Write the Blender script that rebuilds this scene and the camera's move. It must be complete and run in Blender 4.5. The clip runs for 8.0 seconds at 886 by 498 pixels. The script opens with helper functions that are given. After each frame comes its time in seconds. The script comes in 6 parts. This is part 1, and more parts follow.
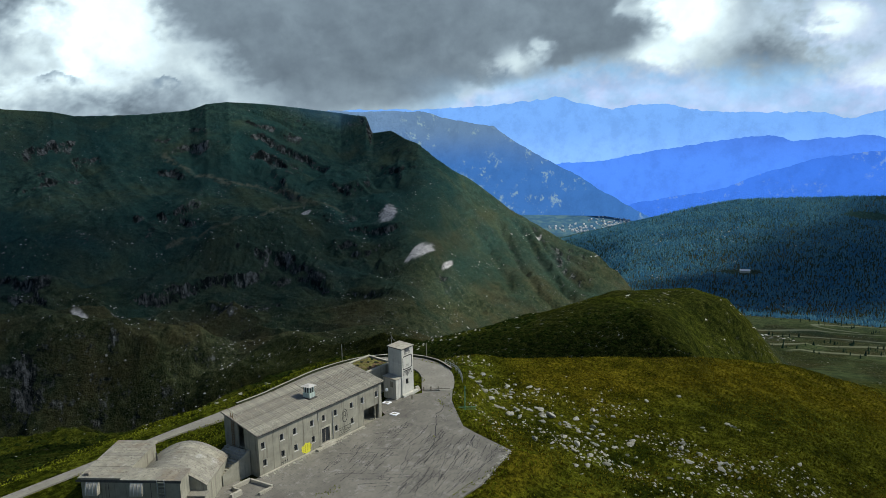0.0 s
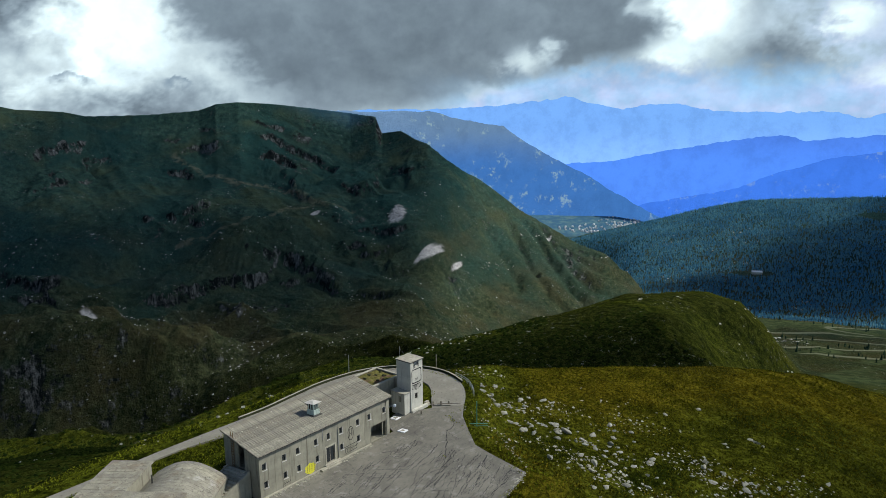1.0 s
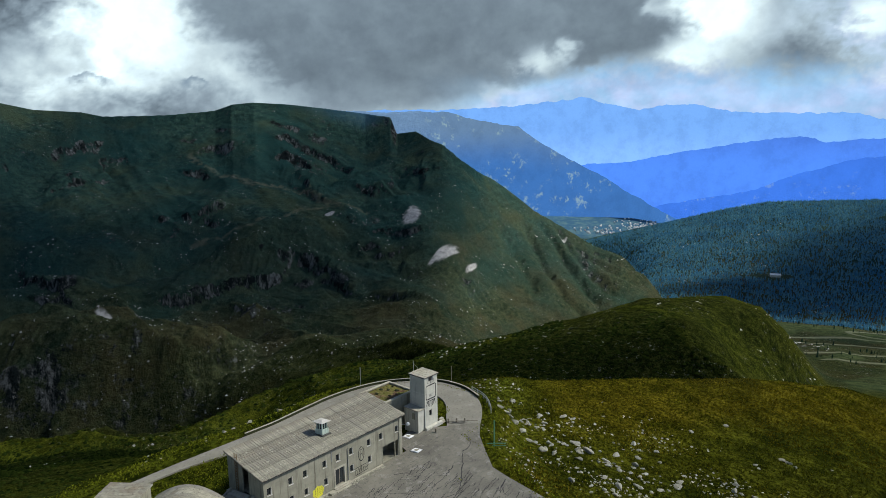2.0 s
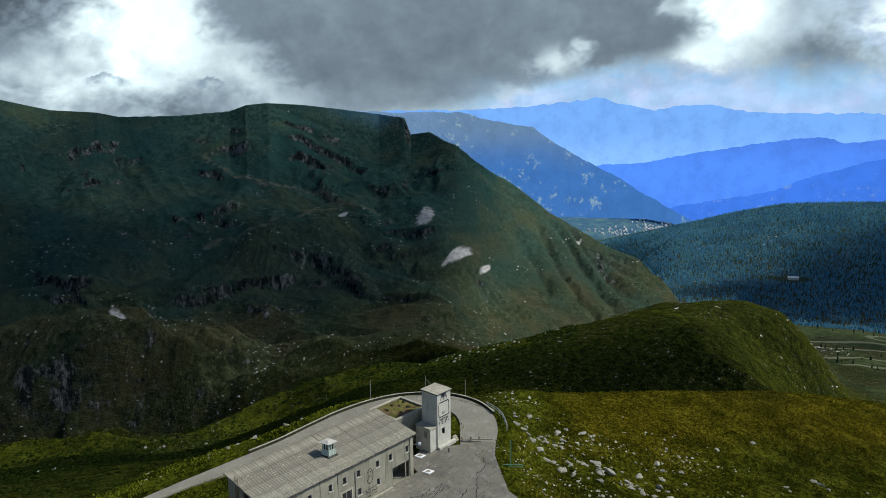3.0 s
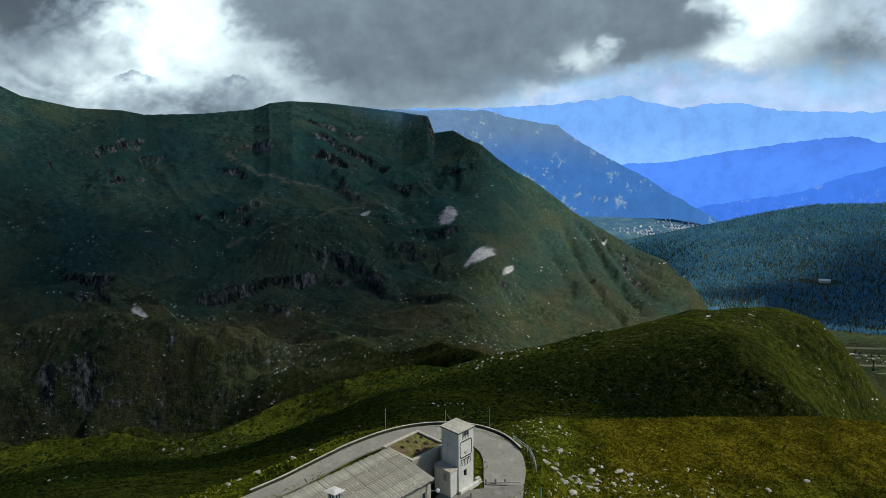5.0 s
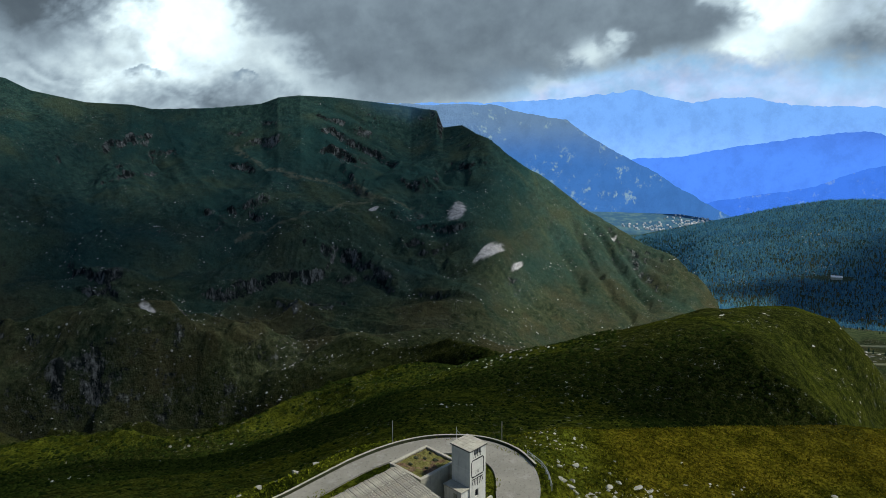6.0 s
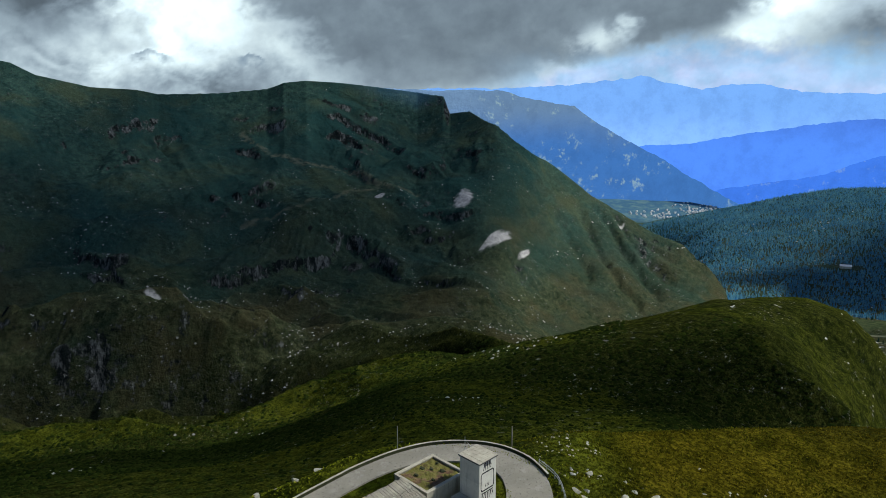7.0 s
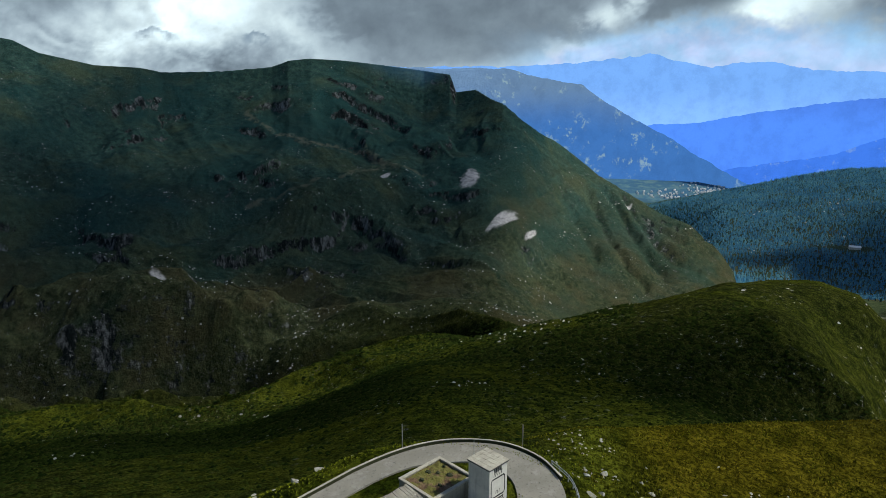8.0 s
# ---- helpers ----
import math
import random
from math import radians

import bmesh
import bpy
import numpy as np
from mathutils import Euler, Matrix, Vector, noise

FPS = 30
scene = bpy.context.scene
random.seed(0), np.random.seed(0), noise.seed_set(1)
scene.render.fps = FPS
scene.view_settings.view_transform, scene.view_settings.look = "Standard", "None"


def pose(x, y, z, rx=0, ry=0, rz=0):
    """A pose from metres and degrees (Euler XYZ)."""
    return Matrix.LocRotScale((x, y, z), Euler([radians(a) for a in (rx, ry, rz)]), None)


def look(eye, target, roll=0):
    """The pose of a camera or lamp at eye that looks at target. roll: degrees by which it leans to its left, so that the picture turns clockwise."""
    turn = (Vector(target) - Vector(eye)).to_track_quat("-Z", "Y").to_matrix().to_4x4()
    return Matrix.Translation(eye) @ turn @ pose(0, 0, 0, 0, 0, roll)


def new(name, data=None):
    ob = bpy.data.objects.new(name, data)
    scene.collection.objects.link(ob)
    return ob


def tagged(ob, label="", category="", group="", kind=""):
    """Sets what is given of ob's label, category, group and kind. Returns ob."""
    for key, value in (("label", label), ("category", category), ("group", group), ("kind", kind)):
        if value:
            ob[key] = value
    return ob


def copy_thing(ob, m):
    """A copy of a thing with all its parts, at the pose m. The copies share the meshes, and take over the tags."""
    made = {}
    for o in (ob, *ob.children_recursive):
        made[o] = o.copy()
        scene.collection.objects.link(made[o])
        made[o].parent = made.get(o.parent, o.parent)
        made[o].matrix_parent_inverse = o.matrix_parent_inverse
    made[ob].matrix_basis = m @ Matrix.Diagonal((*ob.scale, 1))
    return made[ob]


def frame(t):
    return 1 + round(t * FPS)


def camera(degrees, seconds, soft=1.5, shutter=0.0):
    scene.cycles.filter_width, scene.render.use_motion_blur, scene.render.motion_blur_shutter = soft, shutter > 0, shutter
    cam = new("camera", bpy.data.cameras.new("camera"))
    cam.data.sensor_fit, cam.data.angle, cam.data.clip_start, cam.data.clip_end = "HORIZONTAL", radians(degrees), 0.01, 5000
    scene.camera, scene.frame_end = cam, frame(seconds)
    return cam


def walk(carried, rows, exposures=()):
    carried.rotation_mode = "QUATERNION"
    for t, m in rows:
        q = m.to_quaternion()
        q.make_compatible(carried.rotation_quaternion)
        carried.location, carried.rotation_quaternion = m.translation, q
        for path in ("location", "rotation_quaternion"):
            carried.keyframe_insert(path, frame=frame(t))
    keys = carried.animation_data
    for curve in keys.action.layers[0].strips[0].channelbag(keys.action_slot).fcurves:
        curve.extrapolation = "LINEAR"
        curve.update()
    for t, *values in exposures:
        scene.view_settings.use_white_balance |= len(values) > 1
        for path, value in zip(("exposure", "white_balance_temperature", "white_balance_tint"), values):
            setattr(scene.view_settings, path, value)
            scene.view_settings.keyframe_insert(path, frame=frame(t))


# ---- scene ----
# camera: one lens, a level flight towards the building (t, x, y, z, yaw, pitch, roll)
cam = camera(67.54, 8.0, soft=0.5)
PATH = [
    (0, -53.36, -78.87, 51.84, -51.22, -10.84, 0.78),
    (0.5, -51.29, -76.86, 52.06, -50.95, -10.84, 0.74),
    (1, -49.1, -75., 52.36, -50.41, -10.84, 0.77),
    (1.5, -46.85, -72.9, 52.58, -49.77, -10.82, 0.74),
    (3, -40.28, -66.85, 53.24, -47.95, -10.75, 0.66),
    (3.5, -37.97, -64.8, 53.36, -47.38, -10.76, 0.64),
    (4, -35.76, -62.8, 53.62, -46.81, -10.78, 0.61),
    (4.5, -33.53, -60.79, 53.99, -46.33, -10.81, 0.58),
    (6, -27.45, -54.3, 54.85, -45.19, -11.38, 0.49),
    (6.5, -25.36, -52.02, 55.12, -44.88, -11.95, 0.42),
    (7, -23.31, -49.69, 55.29, -44.62, -12.55, 0.34),
    (7.5, -21.19, -47.28, 55.41, -44.35, -13.36, 0.31),
    (8, -19., -44.92, 55.27, -44.1, -14.32, 0.32),
]
walk(cam, [(t, pose(x, y, z, 90 + p, r, w)) for t, x, y, z, w, p, r in PATH])

# ---- world, sun, exposure ----
HEAD = radians(38.78)                      # heading of the valley axis
SKETCH = (-96.93, -95.21, 56.84, 32.1, -8.83, -0.09, 1572.4)      # the sketch plan: its station, heading, tilt, lean and scale
SURVEY = (-53.36, -78.87, 51.84, 38.78, -10.84, -0.78, 1172.4)   # the true station that sees the same bearings
OX, OY, AXIS = SKETCH[0], SKETCH[1], radians(SKETCH[3])          # u is to the right of the sketch's axis, v ahead
FU, FV = (math.sin(AXIS), -math.cos(AXIS)), (math.cos(AXIS), math.sin(AXIS))


def uv_xy(u, v):
    return OX + FU[0] * u + FV[0] * v, OY + FU[1] * u + FV[1] * v


def xy_uv(x, y):
    dx, dy = x - OX, y - OY
    return FU[0] * dx + FU[1] * dy, FV[0] * dx + FV[1] * dy


SUN_U, SUN_V, SUN_UP = 0.86, 0.12, 0.90   # towards the sun, in u, v, up
sx, sy = math.sin(HEAD) * SUN_U + math.cos(HEAD) * SUN_V, math.sin(HEAD) * SUN_V - math.cos(HEAD) * SUN_U
world = bpy.data.worlds.new("sky")
scene.world = world
world.use_nodes = True
wn = world.node_tree.nodes
sky = wn.new("ShaderNodeTexSky")
sky.sky_type = "NISHITA"
sky.sun_disc = False
sky.sun_elevation = math.atan2(SUN_UP, math.hypot(SUN_U, SUN_V))
sky.sun_rotation = math.atan2(sx, sy)
sky.altitude = 1900
wn["Background"].inputs["Strength"].default_value = 0.078
world.node_tree.links.new(sky.outputs[0], wn["Background"].inputs["Color"])
sun = new("sun", bpy.data.lights.new("sun", "SUN"))
sun.data.energy = 3.2
sun.data.angle = radians(5.0)
sun.data.color = (0.98, 0.96, 0.88)
sun.matrix_world = look((0, 0, 0), (-sx, -sy, -SUN_UP))
scene.view_settings.exposure = 0.40


# ---- noise ----
def hash2(ix, iy, seed):
    h = (ix.astype(np.int64) * 374761393 + iy.astype(np.int64) * 668265263 + seed * 982451653) & 0x7FFFFFFF
    h = ((h ^ (h >> 13)) * 1274126177) & 0x7FFFFFFF
    return ((h ^ (h >> 16)) & 0xFFFF) / 65535.0


def vnoise(x, y, seed=0):
    """Smooth value noise, -1 to 1."""
    ix, iy = np.floor(x), np.floor(y)
    fx, fy = x - ix, y - iy
    fx, fy = fx * fx * fx * (fx * (fx * 6 - 15) + 10), fy * fy * fy * (fy * (fy * 6 - 15) + 10)
    a, b = hash2(ix, iy, seed), hash2(ix + 1, iy, seed)
    c, d = hash2(ix, iy + 1, seed), hash2(ix + 1, iy + 1, seed)
    return 2 * ((a * (1 - fx) + b * fx) * (1 - fy) + (c * (1 - fx) + d * fx) * fy) - 1


def fbm(x, y, octaves=5, seed=0, gain=0.5):
    s, amp, tot = 0, 1.0, 0
    for k in range(octaves):
        s = s + amp * vnoise(x * 2 ** k + 17.3 * k, y * 2 ** k - 9.1 * k, seed + k)
        tot += amp
        amp *= gain
    return s / tot


def ridged(x, y, octaves=5, seed=0, gain=0.5):
    """Noise with sharp crests, 0 to 1."""
    s, amp, tot = 0, 1.0, 0
    for k in range(octaves):
        s = s + amp * (1 - np.abs(vnoise(x * 2 ** k + 5.7 * k, y * 2 ** k + 3.3 * k, seed + k))) ** 2
        tot += amp
        amp *= gain
    return s / tot


def smooth(a, b, x):
    t = np.clip((x - a) / (b - a), 0, 1)
    return t * t * (3 - 2 * t)


# ---- from the sketch plan to the true ground ----
def bearings(station, u, v, w):
    """Sight of directions u (right), v (ahead), w (up) from a station: across and up, on its own scale."""
    p, r = radians(station[4]), radians(station[5])
    ahead, up = v * math.cos(p) + w * math.sin(p), w * math.cos(p) - v * math.sin(p)
    ahead = np.maximum(ahead, 1e-3)
    return (u * math.cos(r) + up * math.sin(r)) / ahead * station[6], (up * math.cos(r) - u * math.sin(r)) / ahead * station[6]


def directions(station, px, py):
    p, r = radians(station[4]), radians(station[5])
    a, b = px / station[6], py / station[6]
    u, up = a * math.cos(r) - b * math.sin(r), a * math.sin(r) + b * math.cos(r)
    return u, math.cos(p) - up * math.sin(p), math.sin(p) + up * math.cos(p)


REACH_D = [0, 310, 524, 616, 700, 900, 1193, 1600, 1744, 2041, 2450, 2650, 5000]
REACH_LEFT = [0, 228, 390, 480, 540, 640, 755, 870, 930, 1040, 1330, 1400, 3500]
REACH_RIGHT = [0, 228, 390, 490, 600, 1000, 1720, 2420, 2560, 2860, 3240, 3390, 4790]


def reach(az, d):
    """True distance of what the sketch puts at bearing az and distance d."""
    dc = np.interp(az, [-5, 0.6, 5.5, 7.9, 9.7, 12.4], [2650, 2100, 1770, 1620, 1480, 1190])
    mid = smooth(-4, 4, az)
    right = np.maximum(smooth(13, 17, az) * smooth(600, 900, d), smooth(40, 330, d - dc) * smooth(-6, 0, az))
    middle = np.where(d < 700, np.interp(d, REACH_D, REACH_LEFT), np.where(d < dc, 540 + 840 * (d - 700) / (dc - 700), 1380 + 0.6 * (d - dc)))
    g = np.interp(d, REACH_D, REACH_LEFT) * (1 - mid) + middle * mid
    return g * (1 - right) + np.interp(d, REACH_D, REACH_RIGHT) * right


def lay(x, y, z, out=None):
    """Bring points of the sketch plan to their true places; out: at that distance."""
    x, y, z = (np.asarray(q, float) for q in (x, y, z))
    h = radians(SKETCH[3])
    dx, dy = x - SKETCH[0], y - SKETCH[1]
    u, v = math.sin(h) * dx - math.cos(h) * dy, math.cos(h) * dx + math.sin(h) * dy
    d, az = np.hypot(u, v), np.degrees(np.arctan2(u, v))
    dn, an = np.maximum(d, 70.0), np.clip(az, -48, 48)
    rise = np.where(d < 70, np.minimum(z - SKETCH[2], -50), z - SKETCH[2])
    px, py = bearings(SKETCH, dn * np.sin(np.radians(an)), dn * np.cos(np.radians(an)), rise)
    u2, v2, w2 = directions(SURVEY, px, py)
    run = np.hypot(u2, v2)
    tilt, a2 = w2 / run, np.degrees(np.arctan2(u2, v2))
    a2 = np.where(np.abs(az) > 48, a2 + (az - an) * (180 - np.abs(a2)) / 132, a2)
    near = (z - SURVEY[2]) / np.minimum(tilt, -0.02)
    far = smooth(320, 520, d)
    d2 = near * (1 - far) + reach(az, d) * far if out is None else out + 0 * d
    z2 = np.where(far > 0, SURVEY[2] + tilt * d2, z)
    d2 = d2 * np.minimum(d / 70.0, 1.0)
    h = radians(SURVEY[3])
    u, v = d2 * np.sin(np.radians(a2)), d2 * np.cos(np.radians(a2))
    return SURVEY[0] + math.sin(h) * u + math.cos(h) * v, SURVEY[1] - math.cos(h) * u + math.sin(h) * v, z2


def lay_sized(x, y, z):
    """The same, with the size there of a thing that is 1 m in the sketch."""
    x2, y2, z2 = lay(x, y, z)
    grow = np.hypot(x2 - SURVEY[0], y2 - SURVEY[1]) / np.hypot(x - OX, y - OY) * SKETCH[6] / SURVEY[6]
    return x2, y2, z2, grow


# ---- the lie of the land (in the sketch plan) ----
# crest of the mountain: bearing in degrees, distance, height
CREST = np.array([(-75, 2300, 330), (-45, 2400, 210), (-34, 2450, 150), (-30.5, 2450, 121), (-29.2, 2450, 92), (-26.2, 2450, 63), (-23.6, 2450, 57), (-22.4, 2480, 46), (-18.9, 2500, 49),
                  (-15.9, 2480, 60), (-14.9, 2450, 76), (-13.5, 2450, 82), (-11.5, 2500, 78), (-9.4, 2550, 68), (-6.6, 2600, 52), (-5.0, 2650, 42), (-4.6, 2600, -3),
                  (-3.4, 2450, 5), (-1.6, 2280, -36), (0.6, 2100, -82), (1.7, 2020, -97), (4.2, 1850, -145), (5.5, 1770, -159), (7.9, 1620, -181), (9.7, 1480, -176),
                  (11.2, 1330, -180), (12.4, 1190, -186), (13.2, 1120, -225), (16, 950, -330)])
# crest of the wooded hill, of the second hill and of the near shoulder: the same
WOOD = np.array([(5, 2500, -330), (8.3, 2500, -286), (13.2, 2450, -227), (15.9, 2420, -193), (18.2, 2400, -170), (21.5, 2380, -159), (26.6, 2350, -144), (34, 2300, -130), (60, 2300, -120)])
HILL = np.array([(-16, 440, -150), (-8, 470, -104), (-3, 490, -88), (1.3, 505, -79.5), (4.3, 530, -76), (8.0, 561, -72), (10.9, 590, -68), (13.4, 619, -69), (15.8, 640, -73), (17.9, 655, -81),
                 (19.3, 670, -98), (20.5, 696, -122), (24, 720, -190), (40, 720, -300)])
SHOULDER = np.array([(-40, 145, -4), (-30, 152, -3.2), (-25, 160, -3), (-14, 180, -2.2), (-6, 196, -2.0), (-0.9, 208, -2.5), (1.3, 216, -4.5), (4.0, 228, -8), (8.0, 246, -12.5), (11.7, 264, -16.5), (16.6, 290, -22), (22.0, 310, -28),
                     (27.0, 318, -35.5), (40, 330, -56), (70, 250, -60)])


CRAGS = ((((-545, 1490), (-480, 1525), (-415, 1580), (-350, 1640)), 24, 300), (((-365, 1030), (-330, 1065), (-295, 1110)), 22, 140), (((-830, 1590), (-740, 1500), (-650, 1420)), 20, 220), (((-345, 1745), (-280, 1690), (-215, 1600)), 18, 200),
         (((-560, 1000), (-440, 960), (-330, 950)), 26, 160), (((-170, 1560), (-110, 1520), (-60, 1500)), 13, 150), (((-150, 2190), (-100, 2215), (-50, 2180)), 16, 160), (((-470, 2150), (-400, 2120), (-330, 2040)), 12, 160))


# ravines that run down the grassy spur: u, v, half width, depth
RAVINES = ((((138, 1786), (159, 1633), (179, 1488), (198, 1310)), 7, 13), (((168, 1732), (185, 1590), (204, 1448), (232, 1290)), 6, 10), (((108, 1762), (126, 1622), (144, 1426), (166, 1300)), 7, 10), (((196, 1600), (222, 1470), (250, 1310)), 5, 8),
           (((60, 1800), (84, 1640), (110, 1430)), 8, 8), (((-20, 1640), (20, 1500), (60, 1380)), 8, 9), (((216, 1560), (246, 1420), (272, 1280)), 4, 7))


def ravine(u, v, line, wide):
    """1 in the bed of a ravine, fading to 0 at its rim."""
    lu, lv = np.array(line[::-1], float).T
    wind = 5 * fbm(u / 40, v / 60, 3, 73)
    return np.exp(-((u - np.interp(v, lv, lu) + wind) / wide) ** 2) * smooth(lv[0] - 60, lv[0] + 20, v) * smooth(lv[-1] + 25, lv[-1] - 25, v)


def along(table, az):
    return np.interp(az, table[:, 0], table[:, 1]), np.interp(az, table[:, 0], table[:, 2])


def plateau(x, y):
    """Distance outside the levelled spur that carries the building, the yard and the road."""
    loop = np.hypot(x - 46.5, (y - 12.5) / 0.93) - 19.5
    yard = np.maximum.reduce([-x - 45, x - 30.5 - np.maximum(0, y + 28) * 0.62, -(y + 30.5), y - 20])
    back = np.maximum.reduce([x - 47, -y - 2, y - 30.5, -75 - x])
    return np.minimum(np.minimum(loop, yard), back)


def yard_level(x):
    return np.interp(x, [-40, 30, 44, 70], [0, 0, 0.9, 1.1])


def shoulder(x, y, d, az):
    ds, zs = along(SHOULDER, az)
    dd = d - ds
    front = -np.maximum(dd, -150) * np.interp(az, [-30, -2, 3, 10, 20, 27], [0.03, 0.06, 0.07, 0.075, 0.09, 0.105])
    far = np.maximum(dd, 0)
    steep = np.interp(az, [-12, -2, 4], [0.40, 0.46, 0.70])
    back = -steep * far * far / (far + np.interp(az, [-12, -2, 4], [7, 8, 10]))
    return zs + np.where(dd < 0, front, back)


def land(x, y):
    u, v = xy_uv(x, y)
    d, az = np.hypot(u, v), np.degrees(np.arctan2(u, v))
    right = smooth(8, 17, az)
    left = smooth(-4, -20, az)
    # valley floor, with a gorge at the mountain's foot
    floor = np.interp(d, [0, 150, 200, 262, 480, 712, 900, 1050, 1330, 1600, 2600, 3320, 3520, 5000], [-60, -45, -26, -40, -90, -155, -226, -258, -272, -285, -300, -325, -540, -560])
    floor_r = np.interp(d, [0, 200, 320, 480, 750, 850, 1100, 1250, 1500, 2600, 3320, 3520, 5000], [-60, -30, -70, -115, -150, -166, -192, -218, -216, -300, -325, -540, -560])
    dg = np.interp(az, [-40, -30, -20, -13, -6, 0, 5], [1150, 1080, 1030, 960, 900, 850, 800])
    gorge = smooth(4, -3, az)
    z = floor * (1 - right) + floor_r * right - left * np.interp(d, [230, 330, 600, 950, 1100, 1500], [0, 12, 44, 66, 60, 15])
    z = z + fbm(x / 190, y / 190, 6, 3, 0.40) * np.interp(d, [220, 500, 1000, 3000], [2, 12, 24, 22]) * (1 - 0.65 * smooth(-5, 3, az) * smooth(560, 760, d)) * smooth(3000, 2500, d) + ridged(x / 110, y / 110, 5, 9, 0.36) * np.interp(d, [250, 500, 900, 1400], [0, 8, 18, 16]) * (1 + 1.1 * smooth(-6, -13, az) * smooth(500, 700, d)) * (1 - 0.8 * smooth(-5, 3, az) * smooth(560, 760, d)) * smooth(3000, 2500, d)
    wob = dg + 55 * fbm(x / 160, y / 160, 4, 61)
    z = z - gorge * (34 + 14 * left) * np.exp(-((d - wob) / 50) ** 2) + gorge * 30 * smooth(20, 80, d - wob) * smooth(480, 150, d - wob)
    # a craggy knoll above the gorge
    kr = np.hypot((u + 500) / 260, (v - 1130) / 130) + 0.22 * fbm(x / 90, y / 90, 5, 63)
    z = z + 62 * smooth(1.0, 0.35, kr) - 4 * ridged(x / 42, y / 42, 4, 65) * smooth(1.1, 0.85, kr) * smooth(0.3, 0.6, kr)
    # second hill
    dh, zh = along(HILL, az)
    dv = d - dh
    hill = zh - np.where(dv < 0, 0.0019 * dv * dv / (1 + 0.0035 * np.abs(dv)), 0.0022 * dv * dv / (1 + 0.003 * dv))
    hill = hill + (4 * fbm(x / 60, y / 60, 5, 8) - 5 * ridged(x / 45, y / 90, 4, 71) * smooth(14, 19, az)) * smooth(0, 50, np.abs(dv))
    az_spur = np.interp(-dv, [0, 60, 100, 125, 145, 160], [12.0, 13.0, 14.0, 16.5, 19.5, 23.0])  # a spur comes down from its top towards the right
    spur = np.exp(-((az - az_spur) / 2.0) ** 2) * smooth(-28, -75, dv) * smooth(-175, -110, dv)
    hill = hill + 11 * spur - 9 * smooth(0.0, 3.0, az - az_spur - 1.5) * smooth(0, -60, dv) * smooth(-260, -160, dv)
    gap = np.abs(z - hill)
    z = np.maximum(z, hill) + 3.5 * np.exp(-gap / 7)
    # mountain
    whole = np.delete(CREST, (15, 16), axis=0)
    dc, zs = along(whole, az)
    zc = np.interp(az, CREST[:, 0], CREST[:, 2])
    df = 0.56 * dc
    t = (d - df) / (dc - df)
    zf = -290 - left * 12
    gully = ridged((u + 0.85 * v) / 420, (v - 0.7 * u) / 800, 6, 21, 0.42)
    rills = ridged((u + 0.95 * v) / 150, (v - 0.7 * u) / 560, 5, 25, 0.42)
    detail = fbm(x / 55, y / 55, 6, 31, 0.6)
    tc = np.clip(t, 0, 1)
    round_ = smooth(-1, 6, az)
    prof = (0.70 * tc ** 1.2 + 0.30 * tc ** 5) * (1 - round_) + tc ** 0.92 * round_
    fade = tc * np.clip(1.0 - t, 0, 1) * 4
    bench = np.sin(6.3 * (2.6 * t + 0.9 * fbm(x / 420, y / 420, 4, 5)))
    calm = 1 - 0.85 * smooth(-6, 1, az)        # the spur on the right is an even grass slope
    furrow = ridged((u + 0.42 * v + 20 * fbm(x / 160, y / 160, 3, 28)) / 62, (v - 0.4 * u) / 700, 4, 27, 0.5)
    zm = zs + (zc - zs) * smooth(0.80, 0.97, t)
    m = zf + (zm - zf) * prof + fade * (66 * (gully - 0.45) * (0.25 + 0.75 * calm) + 8 * (rills - 0.5) * calm + 5 * detail * (0.25 + 0.75 * calm) + 16 * bench * calm - 13 * furrow * (1 - calm) * smooth(-2, 4, az)) + 2 * detail * smooth(-0.1, 0.1, t) * smooth(1.02, 0.9, t) + 1.6 * fbm(x / 30, y / 30, 3, 77) * smooth(0.8, 1, t)
    # rock bands: short steep risers between gentler treads
    level = m / 55 + 1.9 * fbm(x / 300, y / 300, 4, 15) + 0.5 * fbm(x / 70, y / 70, 3, 16)
    banded = 55 * (np.floor(level) + smooth(0.30, 0.62, level - np.floor(level)) - level) + m
    m = m + (banded - m) * 0.50 * calm * smooth(0.10, 0.45, fbm(x / 200, y / 200, 4, 17) + 0.08) * smooth(0, 0.12, t) * smooth(1.0, 0.85, t)
    drop = np.exp(-(((az - 6.3 - 9.0 * (1 - t)) / 0.9) ** 2)) * smooth(0.55, 0.75, t) * smooth(1.0, 0.93, t)
    m = m - drop * (1 + 4 * ridged(u / 30, v / 140, 4, 29))
    m = np.where(t > 1, zc - 0.55 * (d - dc), m)
    m = np.where(t < -0.08, -900, m)
    z = np.maximum(z, m)
    # crags: short rock faces below level ledges
    for line, high, fade in CRAGS:
        lu, lv = np.array(line, float).T
        on = (u > lu[0] - 30) & (u < lu[-1] + 30) & (v > lv.min() - 60) & (v < lv.max() + fade + 60)
        if not on.any():
            continue
        cu, cv = u[on], v[on]
        s = cv - np.interp(cu, lu, lv) + 16 * fbm(x[on] / 34, y[on] / 34, 4, 67)
        ends = smooth(lu[0] - 30, lu[0] + 30, cu) * smooth(lu[-1] + 30, lu[-1] - 30, cu)
        z[on] += high * ends * smooth(-6, 8, s) * smooth(fade, 0.2 * fade, s) * (0.75 + 0.5 * ridged(cu / 26, cv / 80, 3, 69))
